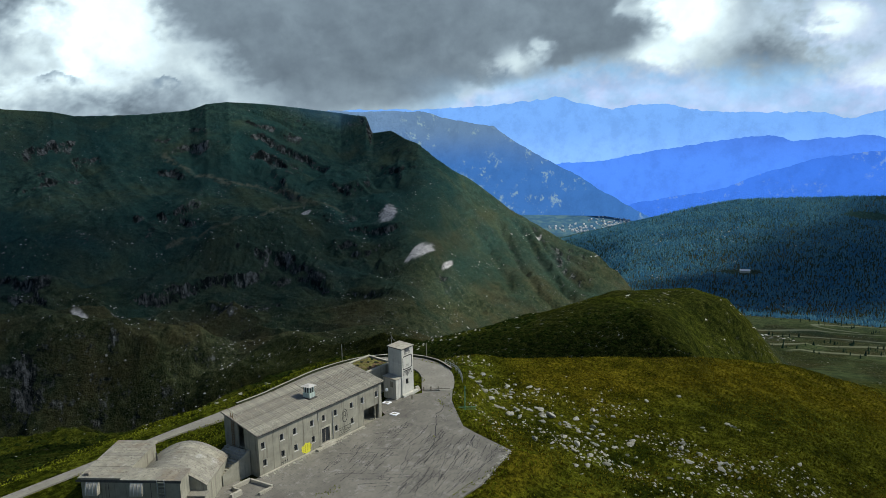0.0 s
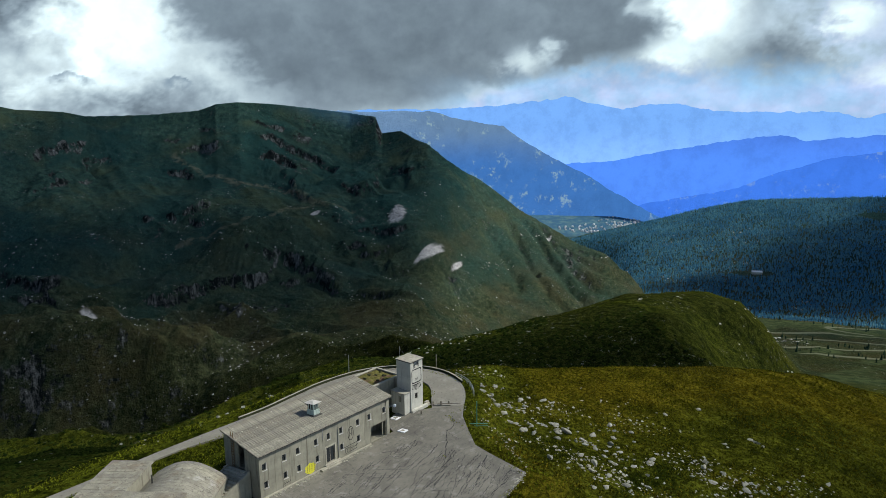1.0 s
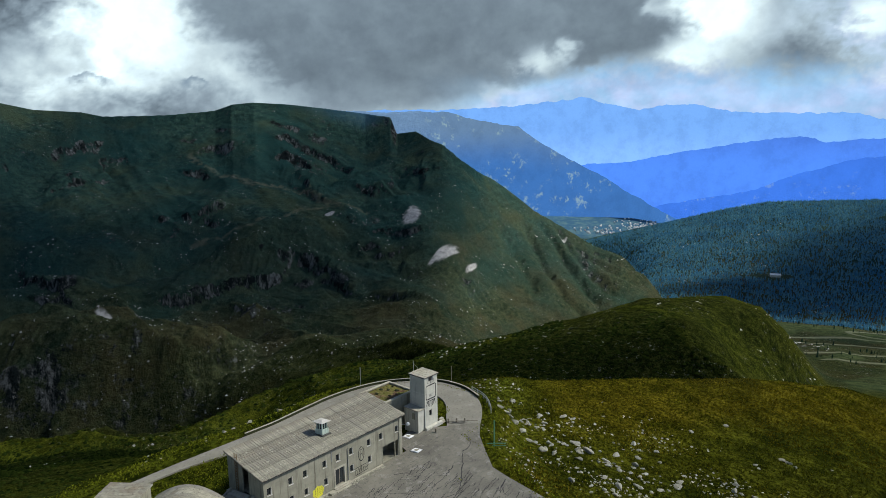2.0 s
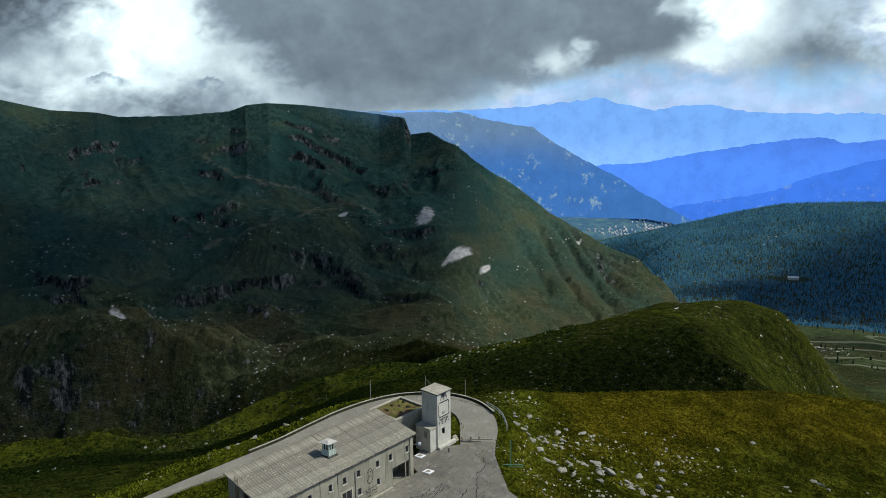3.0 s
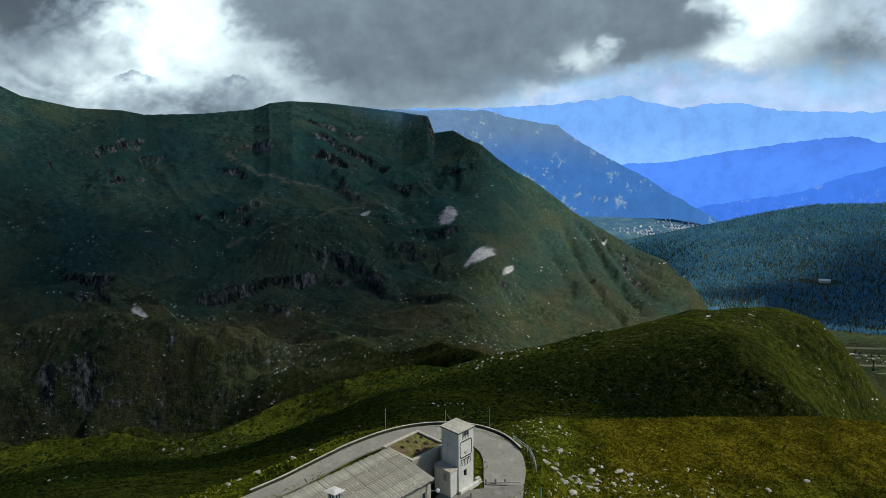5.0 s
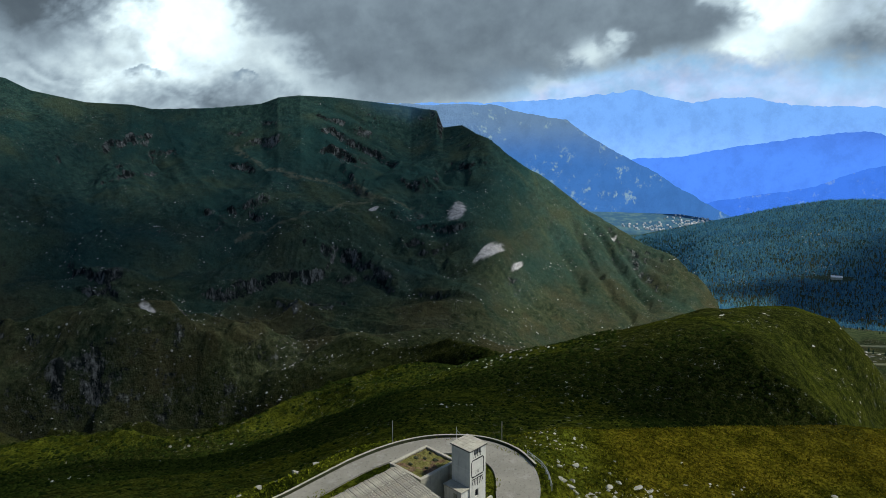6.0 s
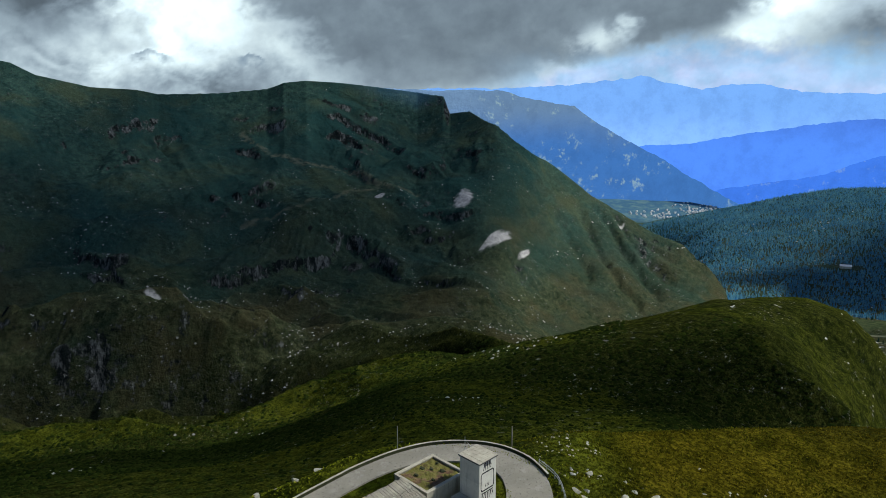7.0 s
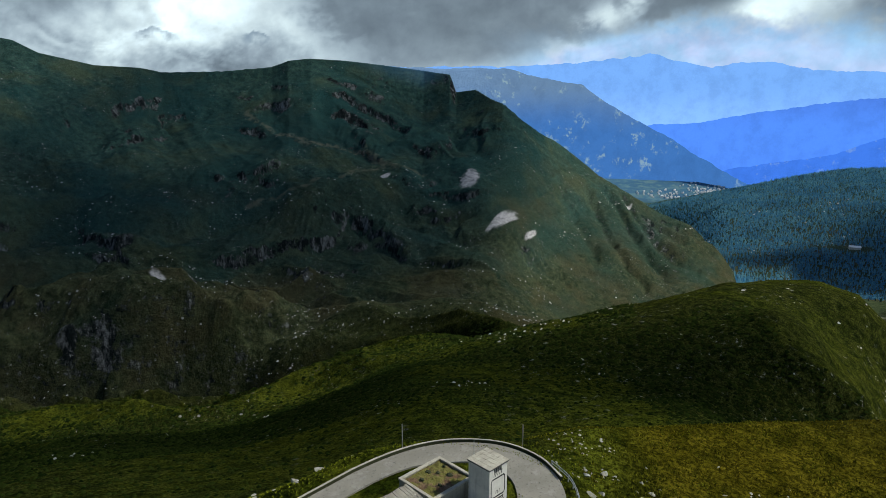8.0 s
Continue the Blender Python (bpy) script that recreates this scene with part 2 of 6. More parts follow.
    for line, wide, deep in RAVINES:
        on = (u > line[0][0] - 60) & (u < line[-1][0] + 60) & (v > line[-1][1] - 70) & (v < line[0][1] + 30)
        if on.any():
            z[on] -= deep * ravine(u[on], v[on], line, wide)
    # wooded hill
    dw, zw = along(WOOD, az)
    tw = (d - 1200) / (dw - 1200)
    w = -226 + (zw + 226) * np.clip(tw, 0, 1) ** 1.25 + 9 * fbm(x / 300, y / 300, 4, 44) * np.clip(tw * 3, 0, 1) * np.clip((1 - tw) * 4, 0, 1)
    w = np.where(tw > 1, zw - 0.35 * (d - dw), w) - 160 * smooth(12.5, 5, az) * smooth(2380, 2050, d)
    z = np.maximum(z, np.where((az > 4) & (tw > 0), w, -900))
    # near shoulder and plateau
    beyond = np.maximum(plateau(x, y) - 9, 0) * smooth(2, -4, az) * smooth(95, 140, d)
    s = shoulder(x, y, d, az) - 0.34 * beyond + 0.35 * fbm(x / 9, y / 9, 4, 12) + 0.9 * fbm(x / 40, y / 40, 3, 15)
    z = np.where(d < 560, np.maximum(z, s), z)
    p = plateau(x, y)
    edge = smooth(0, 8, p)
    return np.where(p < 8, (yard_level(x) - 0.25) * (1 - edge) + z * edge, z)


def steps(*spans):
    out = []
    for a, b, n in spans:
        out += list(np.linspace(a, b, n, endpoint=False))
    return np.array(out)


def curve_points(points, n):
    """Catmull-Rom points through a plan line, n for each stretch."""
    p = np.array([points[0], *points, points[-1]], float)
    out = []
    for i in range(1, len(p) - 2):
        for t in np.linspace(0, 1, n, endpoint=False):
            out.append(0.5 * (2 * p[i] + (p[i + 1] - p[i - 1]) * t + (2 * p[i - 1] - 5 * p[i] + 4 * p[i + 1] - p[i + 2]) * t * t + (3 * p[i] - p[i - 1] - 3 * p[i + 1] + p[i + 2]) * t ** 3))
    out.append(p[-2])
    return [tuple(q) for q in out]


def grid_mesh(name, verts, rows, cols, wrap=False):
    """A mesh from a grid of rows x cols points."""
    me = bpy.data.meshes.new(name)
    i, j = np.meshgrid(np.arange(rows - 1), np.arange(cols if wrap else cols - 1), indexing="ij")
    jn = (j + 1) % cols
    quads = np.stack([i * cols + j, i * cols + jn, (i + 1) * cols + jn, (i + 1) * cols + j], -1).reshape(-1, 4)
    me.vertices.add(len(verts))
    me.vertices.foreach_set("co", verts.astype(np.float32).ravel())
    me.loops.add(quads.size)
    me.loops.foreach_set("vertex_index", quads.astype(np.int32).ravel())
    me.polygons.add(len(quads))
    me.polygons.foreach_set("loop_start", np.arange(0, quads.size, 4, dtype=np.int32))
    me.polygons.foreach_set("use_smooth", np.ones(len(quads), dtype=bool))
    me.update(calc_edges=True)
    return me


def material(name, base=(0.5, 0.5, 0.5), rough=0.9):
    m = bpy.data.materials.new(name)
    m.use_nodes = True
    b = m.node_tree.nodes["Principled BSDF"]
    b.inputs["Base Color"].default_value = (*base, 1)
    b.inputs["Roughness"].default_value = rough
    b.inputs["Specular IOR Level"].default_value = 0.2
    return m


# ground: one sheet, finest where the land faces the valley axis
AZ = np.radians(np.concatenate([steps((-180, -36, 48), (-36, 35, 1100), (35, 180, 49))]))
RAD = steps((0.05, 8, 4), (8, 60, 14), (60, 100, 14), (100, 270, 150), (270, 950, 170), (950, 2700, 400), (2700, 4780, 50))
rr, aa = np.meshgrid(RAD, AZ, indexing="ij")
gx, gy = uv_xy(rr * np.sin(aa), rr * np.cos(aa))
gz = land(gx, gy)
ground = new("ground", grid_mesh("ground", np.stack(lay(gx, gy, gz), -1).reshape(-1, 3), len(RAD), len(AZ), True))
tagged(ground, "grassy alpine mountainside with scattered pale rocks", "ground", kind="structure")


# ---- materials ----
def nodes_of(m):
    return m.node_tree.nodes, m.node_tree.links


def node(m, kind, **sockets):
    n = m.node_tree.nodes.new(kind)
    for key, value in sockets.items():
        n.inputs[key.replace("_", " ")].default_value = value
    return n


def mix(m, fac, a, b):
    """Colour mix; fac, a and b are sockets or values."""
    n = m.node_tree.nodes.new("ShaderNodeMix")
    n.data_type = "RGBA"
    for sock, val in ((n.inputs[0], fac), (n.inputs[6], a), (n.inputs[7], b)):
        if isinstance(val, bpy.types.NodeSocket):
            m.node_tree.links.new(val, sock)
        elif isinstance(val, (int, float)):
            sock.default_value = val
        else:
            sock.default_value = (*val, 1)
    return n.outputs[2]


def math_node(m, op, a, b=0.0, clamp=False):
    n = m.node_tree.nodes.new("ShaderNodeMath")
    n.operation, n.use_clamp = op, clamp
    for sock, val in ((n.inputs[0], a), (n.inputs[1], b)):
        if isinstance(val, bpy.types.NodeSocket):
            m.node_tree.links.new(val, sock)
        else:
            sock.default_value = val
    return n.outputs[0]


def span(m, value, lo, hi, a=0.0, b=1.0):
    """Map a value from lo..hi to a..b, smoothly and clamped."""
    n = m.node_tree.nodes.new("ShaderNodeMapRange")
    n.interpolation_type = "SMOOTHSTEP"
    m.node_tree.links.new(value, n.inputs[0])
    for k, val in zip((1, 2, 3, 4), (lo, hi, a, b)):
        n.inputs[k].default_value = val
    return n.outputs[0]


def place(m, scale=(1, 1, 1), turn=(0, 0, 0)):
    """Object coordinates in metres, scaled."""
    c = m.node_tree.nodes.new("ShaderNodeTexCoord")
    p = m.node_tree.nodes.new("ShaderNodeMapping")
    p.inputs["Scale"].default_value = scale
    p.inputs["Rotation"].default_value = turn
    m.node_tree.links.new(c.outputs["Object"], p.inputs["Vector"])
    return p.outputs["Vector"]


def grain(m, size, detail=6, rough=0.6, vec=None, distort=0.0):
    """Noise with features of about that many metres."""
    n = node(m, "ShaderNodeTexNoise", Scale=1.0 / size, Detail=detail, Roughness=rough, Distortion=distort)
    m.node_tree.links.new(vec if vec is not None else place(m), n.inputs["Vector"])
    return n.outputs["Fac"]


def cells(m, size, feature="F1", vec=None):
    n = node(m, "ShaderNodeTexVoronoi", Scale=1.0 / size)
    n.feature = feature
    m.node_tree.links.new(vec if vec is not None else place(m), n.inputs["Vector"])
    return n.outputs["Distance"]


def bumped(m, height, strength=0.5, distance=0.1):
    n = node(m, "ShaderNodeBump", Strength=strength, Distance=distance)
    m.node_tree.links.new(height, n.inputs["Height"])
    m.node_tree.links.new(n.outputs["Normal"], m.node_tree.nodes["Principled BSDF"].inputs["Normal"])


def paint(m, colour):
    m.node_tree.links.new(colour, m.node_tree.nodes["Principled BSDF"].inputs["Base Color"])


def attr(m, name):
    n = m.node_tree.nodes.new("ShaderNodeAttribute")
    n.attribute_name = name
    return n.outputs["Fac"]


# land cover of the ground, point by point: rocky, dry grass, heath and scrub, high mountain turf
gu, gv = xy_uv(gx, gy)
gd, ga = np.hypot(gu, gv), np.degrees(np.arctan2(gu, gv))
dzr = np.gradient(gz, axis=0) / np.maximum(np.gradient(rr, axis=0), 0.1)
dza = np.gradient(gz, axis=1) / np.maximum(np.gradient(aa, axis=1) * rr, 0.1)
steep = np.hypot(dzr, dza)
patch = fbm(gx / 120, gy / 120, 5, 91)
ragged = 0.55 * fbm(gx / 22, gy / 22, 5, 131, 0.65)
rocky = np.clip(0.8 * smooth(0.8, 1.7, steep) * smooth(400, 800, gd) * (1 - 0.55 * smooth(1300, 1100, gd)) + 0.5 * smooth(0.15, 0.5, fbm(gx / 160, gy / 160, 5, 93)) * smooth(500, 900, gd), 0, 1)
dc_, _z = along(CREST, ga)
tm = (gd - 0.56 * dc_) / (0.44 * dc_)
spur_ = smooth(-6, 1, ga) * smooth(900, 1000, gd) * smooth(14, 12.5, ga)
edge_cliff = np.exp(-(((ga - 6.3 - 9.0 * (1 - tm)) / 0.8) ** 2)) * smooth(0.55, 0.7, tm) * smooth(1.0, 0.93, tm)
rocky = np.clip(rocky * (1 - 0.75 * spur_) + 0.45 * edge_cliff * (0.7 + 0.6 * fbm(gx / 30, gy / 30, 4, 97)), 0, 1)
for line, wide, deep in RAVINES:
    on = (gu > line[0][0] - 60) & (gu < line[-1][0] + 60) & (gv > line[-1][1] - 70) & (gv < line[0][1] + 30)
    rocky[on] = np.clip(rocky[on] + 0.6 * ravine(gu[on], gv[on], line, wide * 1.3) * smooth(line[-1][1], line[0][1], gv[on]) * (0.6 + 0.8 * ragged[on]), 0, 1)
knoll = np.hypot((gu + 500) / 260, (gv - 1130) / 130) + 0.22 * fbm(gx / 90, gy / 90, 5, 63)
rocky = np.clip(rocky + (0.20 + 1.3 * fbm(gx / 28, gy / 28, 4, 99)) * smooth(1050, 1000, gv) * smooth(1.12, 0.95, knoll) * smooth(0.6, 0.8, knoll), 0, 1)
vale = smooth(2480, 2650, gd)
dh_, zh_ = along(HILL, ga)
scrub = smooth(-0.05, 0.30, patch + 0.15 + 0.2 * fbm(gx / 25, gy / 25, 4, 95)) * smooth(235, 330, gd) * smooth(1300, 900, gd) * 0.85 * smooth(19, 16, ga)
scrub = np.maximum(scrub, (0.50 + 0.3 * patch) * smooth(250, 380, gd) * smooth(1250, 950, gd))
scrub = np.maximum(scrub, smooth(-8, -30, gd - dh_) * smooth(3, 7, ga + 4 * patch) * smooth(0.3, -0.9, ga - np.interp(dh_ - gd, [0, 60, 100, 125, 145, 160], [12.0, 13.0, 14.0, 16.5, 19.5, 26.0]) + 0.7 * patch) * smooth(330, 400, gd))
# scrub on the second hill's right flank, thickened to paint it less lit
scrub = np.maximum(scrub, (0.80 + 0.5 * patch) * smooth(11, 14, ga) * smooth(430, 500, gd) * smooth(720, 690, gd))
scrub = np.maximum(scrub, (0.84 + 0.6 * patch) * smooth(7, 12, plateau(gx, gy) + 3 * patch) * smooth(2, -3, ga) * smooth(100, 120, gd) * smooth(420, 300, gd))
ds_, zs_ = along(SHOULDER, ga)
dry = smooth(-55, -5, gd - ds_ + 25 * patch) * smooth(330, 300, gd) * smooth(2, 9, ga) + 0.35 * smooth(0.0, 0.4, patch) * smooth(1, 5, ga) * smooth(340, 300, gd)
dry = np.maximum(dry, 0.75 * smooth(10, 4, plateau(gx, gy) + 4 * patch) * smooth(0, 4, ga) * smooth(100, 120, gd))
dry = np.maximum(dry, 0.3 * smooth(14, 18, ga) * smooth(25, 60, gd - dh_ + 60) * smooth(760, 700, gd) * smooth(400, 520, gd))
dry = np.maximum(dry, 0.25 * smooth(17, 20, ga) * smooth(700, 760, gd) * smooth(1200, 1100, gd) * smooth(-0.3, 0.4, patch))
# scree fans and bare patches: u, v and half widths; and worn paths
scree = np.zeros_like(gz)
for su, sv, ru, rv in ((-126, 1955, 25, 50), (-48, 1734, 34, 32), (6, 1637, 12, 14), (-309, 1968, 11, 16), (-482, 1147, 12, 8), (178, 1673, 8, 14)):
    scree = np.maximum(scree, smooth(1.0, 0.55, np.hypot((gu - su) / ru, (gv - sv) / rv) + ragged * (1.0 if ru < 36 else 1.6)))
trail = np.zeros_like(gz)
for line in (((-552, 1772), (-505, 1789), (-444, 1802), (-390, 2004), (-316, 2024), (-236, 2004)), ((-700, 2230), (-622, 2158), (-513, 2100), (-450, 2118), (-382, 2110), (-286, 1995)),
             ):
    for (u0, v0), (u1, v1) in zip(line, line[1:]):
        k = np.clip(((gu - u0) * (u1 - u0) + (gv - v0) * (v1 - v0)) / ((u1 - u0) ** 2 + (v1 - v0) ** 2), 0, 1)
        trail = np.maximum(trail, smooth(15, 1, np.hypot(gu - u0 - k * (u1 - u0), gv - v0 - k * (v1 - v0)) + 16 * ragged))
track = np.zeros_like(gz)
for line in (((330, 905), (400, 925), (455, 905), (530, 930), (640, 905)), ((300, 850), (370, 840), (430, 862), (520, 845), (600, 860)), ((470, 990), (430, 1010), (480, 1050), (560, 1040), (640, 1075)), ((320, 800), (390, 790), (470, 808), (560, 795)),
             ((350, 960), (420, 975), (500, 965), (610, 990))):
    lu, lv = np.array(curve_points(line, 8)).T
    for u0, v0, u1, v1 in zip(lu, lv, lu[1:], lv[1:]):
        on = (np.abs(gu - u0) < 40) & (np.abs(gv - v0) < 40)
        k = np.clip(((gu[on] - u0) * (u1 - u0) + (gv[on] - v0) * (v1 - v0)) / ((u1 - u0) ** 2 + (v1 - v0) ** 2), 0, 1)
        track[on] = np.maximum(track[on], smooth(6, 2, np.hypot(gu[on] - u0 - k * (u1 - u0), gv[on] - v0 - k * (v1 - v0)) + 3 * ragged[on]))
field = smooth(-0.15, 0.25, fbm(gx / 70, gy / 45, 4, 133)) * smooth(14, 17, ga) * smooth(690, 760, gd) * smooth(1230, 1120, gd)
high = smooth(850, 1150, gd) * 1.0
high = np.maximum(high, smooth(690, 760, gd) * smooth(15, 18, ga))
for cover, values in (("rocky", rocky), ("dry", np.clip(dry, 0, 1)), ("scrub", scrub), ("high", high), ("vale", vale), ("scree", scree), ("afar", smooth(270, 380, gd)), ("trail", trail), ("track", track), ("field", field), ("far_tint", smooth(1150, 2250, gd + 350 * patch))):
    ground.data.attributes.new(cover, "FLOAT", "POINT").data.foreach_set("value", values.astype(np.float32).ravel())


def turf_material():
    m = material("turf", rough=0.95)
    m.node_tree.nodes["Principled BSDF"].inputs["Specular IOR Level"].default_value = 0.0
    fine, mid, broad = grain(m, 0.9, 8, 0.75), grain(m, 8, 9, 0.7), grain(m, 60, 7, 0.65)
    green = mix(m, span(m, mid, 0.38, 0.62), (0.022, 0.034, 0.004), (0.112, 0.130, 0.013))
    green = mix(m, span(m, broad, 0.44, 0.64, 0, 0.35), green, (0.106, 0.104, 0.006))
    straw = mix(m, span(m, mid, 0.36, 0.64), (0.060, 0.050, 0.003), (0.175, 0.130, 0.010))
    c = mix(m, span(m, attr(m, "dry"), 0.0, 1.0, 0, 0.68), green, straw)
    # high pasture: dark turf blued for haze, browner heath and worn earth in patches
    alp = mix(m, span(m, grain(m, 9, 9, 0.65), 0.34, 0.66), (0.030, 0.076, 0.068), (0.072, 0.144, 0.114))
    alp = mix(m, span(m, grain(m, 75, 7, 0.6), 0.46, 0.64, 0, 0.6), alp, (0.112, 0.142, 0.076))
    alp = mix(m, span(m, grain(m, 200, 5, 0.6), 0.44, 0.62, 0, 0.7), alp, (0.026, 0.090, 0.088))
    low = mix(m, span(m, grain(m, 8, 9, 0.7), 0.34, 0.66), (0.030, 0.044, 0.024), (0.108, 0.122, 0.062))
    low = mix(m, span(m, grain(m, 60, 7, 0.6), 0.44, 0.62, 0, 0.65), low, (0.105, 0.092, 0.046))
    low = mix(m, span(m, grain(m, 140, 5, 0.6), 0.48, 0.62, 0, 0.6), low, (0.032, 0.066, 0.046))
    # haze painted in: the turf turns teal with distance
    alp = mix(m, attr(m, "far_tint"), low, alp)
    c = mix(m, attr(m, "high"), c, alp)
    heath = mix(m, span(m, grain(m, 5, 9, 0.8), 0.42, 0.60), (0.007, 0.012, 0.004), (0.058, 0.064, 0.016))
    c = mix(m, span(m, attr(m, "scrub"), 0, 1, 0, 0.92), c, heath)
    # tussocks: small lights and darks
    c = mix(m, span(m, fine, 0.42, 0.58, 0, 0.9), c, mix(m, 0.82, c, (0.003, 0.005, 0.001)))
    # bare rock on steep ground, and stones strewn about
    stone = mix(m, span(m, grain(m, 5, 9, 0.75), 0.38, 0.62), (0.10, 0.105, 0.105), (0.50, 0.49, 0.46))
    cliff = mix(m, span(m, grain(m, 9, 9, 0.8, place(m, (1, 1, 0.35))), 0.46, 0.62), (0.012, 0.016, 0.016), (0.170, 0.176, 0.168))
    wild = math_node(m, "MULTIPLY", attr(m, "afar"), span(m, math_node(m, "ADD", attr(m, "high"), attr(m, "scrub")), 0.1, 0.6))
    c = mix(m, math_node(m, "MULTIPLY", span(m, math_node(m, "ADD", grain(m, 14, 9, 0.75), math_node(m, "MULTIPLY", attr(m, "rocky"), 0.34)), 0.66, 0.76), wild), c, cliff)
    patchy = span(m, grain(m, 48, 7, 0.7), 0.54, 0.64)
    strewn = math_node(m, "MULTIPLY", span(m, cells(m, 8), 0.20, 0.12), patchy)
    chips = math_node(m, "MULTIPLY", span(m, grain(m, 3.5, 8, 0.8), 0.585, 0.63), span(m, grain(m, 34, 6, 0.7), 0.48, 0.60))
    strewn = math_node(m, "MULTIPLY", math_node(m, "MAXIMUM", strewn, chips), wild)
    c = mix(m, math_node(m, "MULTIPLY", strewn, 0.9), c, stone)
    gravel = mix(m, span(m, grain(m, 4, 9, 0.8), 0.36, 0.60), (0.26, 0.25, 0.25), (0.60, 0.58, 0.56))
    loose = math_node(m, "MULTIPLY", attr(m, "scree"), span(m, grain(m, 7, 8, 0.8), 0.30, 0.46))
    c = mix(m, loose, c, gravel)
    c = mix(m, span(m, math_node(m, "MULTIPLY", attr(m, "trail"), span(m, grain(m, 9, 7, 0.7), 0.36, 0.58)), 0, 1, 0, 0.42), c, (0.20, 0.18, 0.12))
    c = mix(m, span(m, attr(m, "field"), 0, 1, 0, 0.75), c, mix(m, span(m, grain(m, 14, 7, 0.7), 0.36, 0.64), (0.026, 0.044, 0.020), (0.078, 0.100, 0.042)))
    c = mix(m, span(m, attr(m, "track"), 0, 1, 0, 0.7), c, (0.19, 0.20, 0.13))
    # far valley floor: blue of distance haze mixed into its green
    hazed_basin = mix(m, span(m, grain(m, 60, 7, 0.7), 0.45, 0.62), (0.050, 0.125, 0.200), (0.105, 0.190, 0.215))
    c = mix(m, attr(m, "vale"), c, hazed_basin)
    paint(m, c)
    near = math_node(m, "ADD", math_node(m, "MULTIPLY", mid, 1.8), math_node(m, "MULTIPLY", fine, 0.9))
    far = math_node(m, "ADD", math_node(m, "MULTIPLY", grain(m, 24, 9, 0.6), 6.0), math_node(m, "MULTIPLY", grain(m, 4, 8, 0.7), 1.2))
    far = math_node(m, "MULTIPLY", far, math_node(m, "SUBTRACT", attr(m, "high"), attr(m, "vale"), True))
    bumped(m, math_node(m, "ADD", near, far), 1.0, 1.0)
    return m


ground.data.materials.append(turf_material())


# ---- sky and distance ----
# a ring of cloudy sky round the horizon; the open sky above it is the world's
def cloud_sky():
    az = np.concatenate([steps((-180, -40, 140), (-40, 40, 760), (40, 180, 141))])
    el = steps((-8, -1, 12), (-1, 14.01, 170))
    ee, a2 = np.meshgrid(el, az, indexing="ij")
    wx, wy = a2 / 4.5 + 0.8 * fbm(a2 / 4, ee / 2.8, 5, 301), ee / 2.9 + 0.8 * fbm(a2 / 4 + 40, ee / 2.8, 5, 311)
    puff = fbm(wx, wy, 7, 321, 0.55)
    fine = fbm(a2 / 1.2, ee / 0.85, 6, 331, 0.6)
    ja, je = a2 + 1.6 * puff + 0.8 * fine, ee + 0.9 * puff + 0.5 * fine
    # the broad dark cloud bank over the mountain, with bright broken cloud on both sides
    left = smooth(-0.6, 3.0, ja + 18.8 - 1.05 * np.clip(6.5 - je, 0, 6))
    under = smooth(-0.5, 0.9, je - np.interp(ja, [-16, -9, -2, 3, 6, 10, 13.5], [0.2, -0.6, 0.0, 1.1, 2.0, 2.8, 4.0]))
    right = smooth(13.4, 10.8, ja - 0.35 * (je - 4))
    bank = left * under * right
    light = 0.47 - 0.12 * smooth(-10, -18, ja) + (0.17 + 0.10 * smooth(-10, -18, ja)) * puff + 0.11 * fine
    for ca, ce, ra, re, gain in ((-20.6, 6.0, 3.6, 3.6, 0.75), (-22.5, 2.1, 6.0, 1.6, 0.30), (-14.5, 3.2, 3.4, 1.7, 0.15), (-28.5, 6.2, 4.0, 2.8, -0.30), (14.9, 6.3, 2.2, 2.0, 0.75), (11.8, 6.6, 1.4, 1.3, 0.45), (13.2, 3.3, 2.2, 0.8, 0.35),
                                 (23.4, 5.4, 1.5, 1.0, 0.45), (19.8, 2.9, 3.6, 1.5, -0.22), (26.5, 7.6, 4.5, 1.5, -0.18), (19.0, 7.4, 2.4, 1.6, -0.12), (27, 2.2, 2.5, 1.0, 0.25)):
        light = light + gain * np.exp(-(((ja - ca) / ra) ** 2 + ((je - ce) / re) ** 2) ** 1.2)
    light = light * (1 - bank) + (0.182 + 0.046 * puff + 0.020 * fine + 0.02 * smooth(3, 8, ee) + 0.05 * smooth(2.4, 0.6, ee)) * bank
    for ca, ce, ra, re, gain in ((4.8, 3.2, 1.1, 0.9, 0.40), (2.2, 1.5, 1.4, 0.6, 0.22), (11.6, 6.4, 0.9, 0.8, 0.3)):
        light = light + gain * np.exp(-(((ja - ca) / ra) ** 2 + ((je - ce) / re) ** 2) ** 1.2)
    light = np.clip(light, 0.10, 0.95)
    clear = smooth(3.2, 1.2, je + 0.25 * fine) * smooth(-5, 3, ja) * (1 - 0.8 * bank)
    clear = np.maximum(clear, 0.5 * smooth(16, 25, ja) * smooth(0.32, 0.5, light) * smooth(0.75, 0.55, light))
    grey = np.clip((light - 0.14) / 0.45, 0, 1)[..., None]
    col = light[..., None] * (np.array((0.74, 0.99, 1.22)) * (1 - grey) + np.array((0.82, 1.01, 1.08)) * grey)
    blue = np.array((0.29, 0.55, 0.86)) * (0.9 + 0.25 * puff[..., None])
    col = col * (1 - 0.8 * clear[..., None]) + np.maximum(blue, col * 0.9) * 0.8 * clear[..., None]
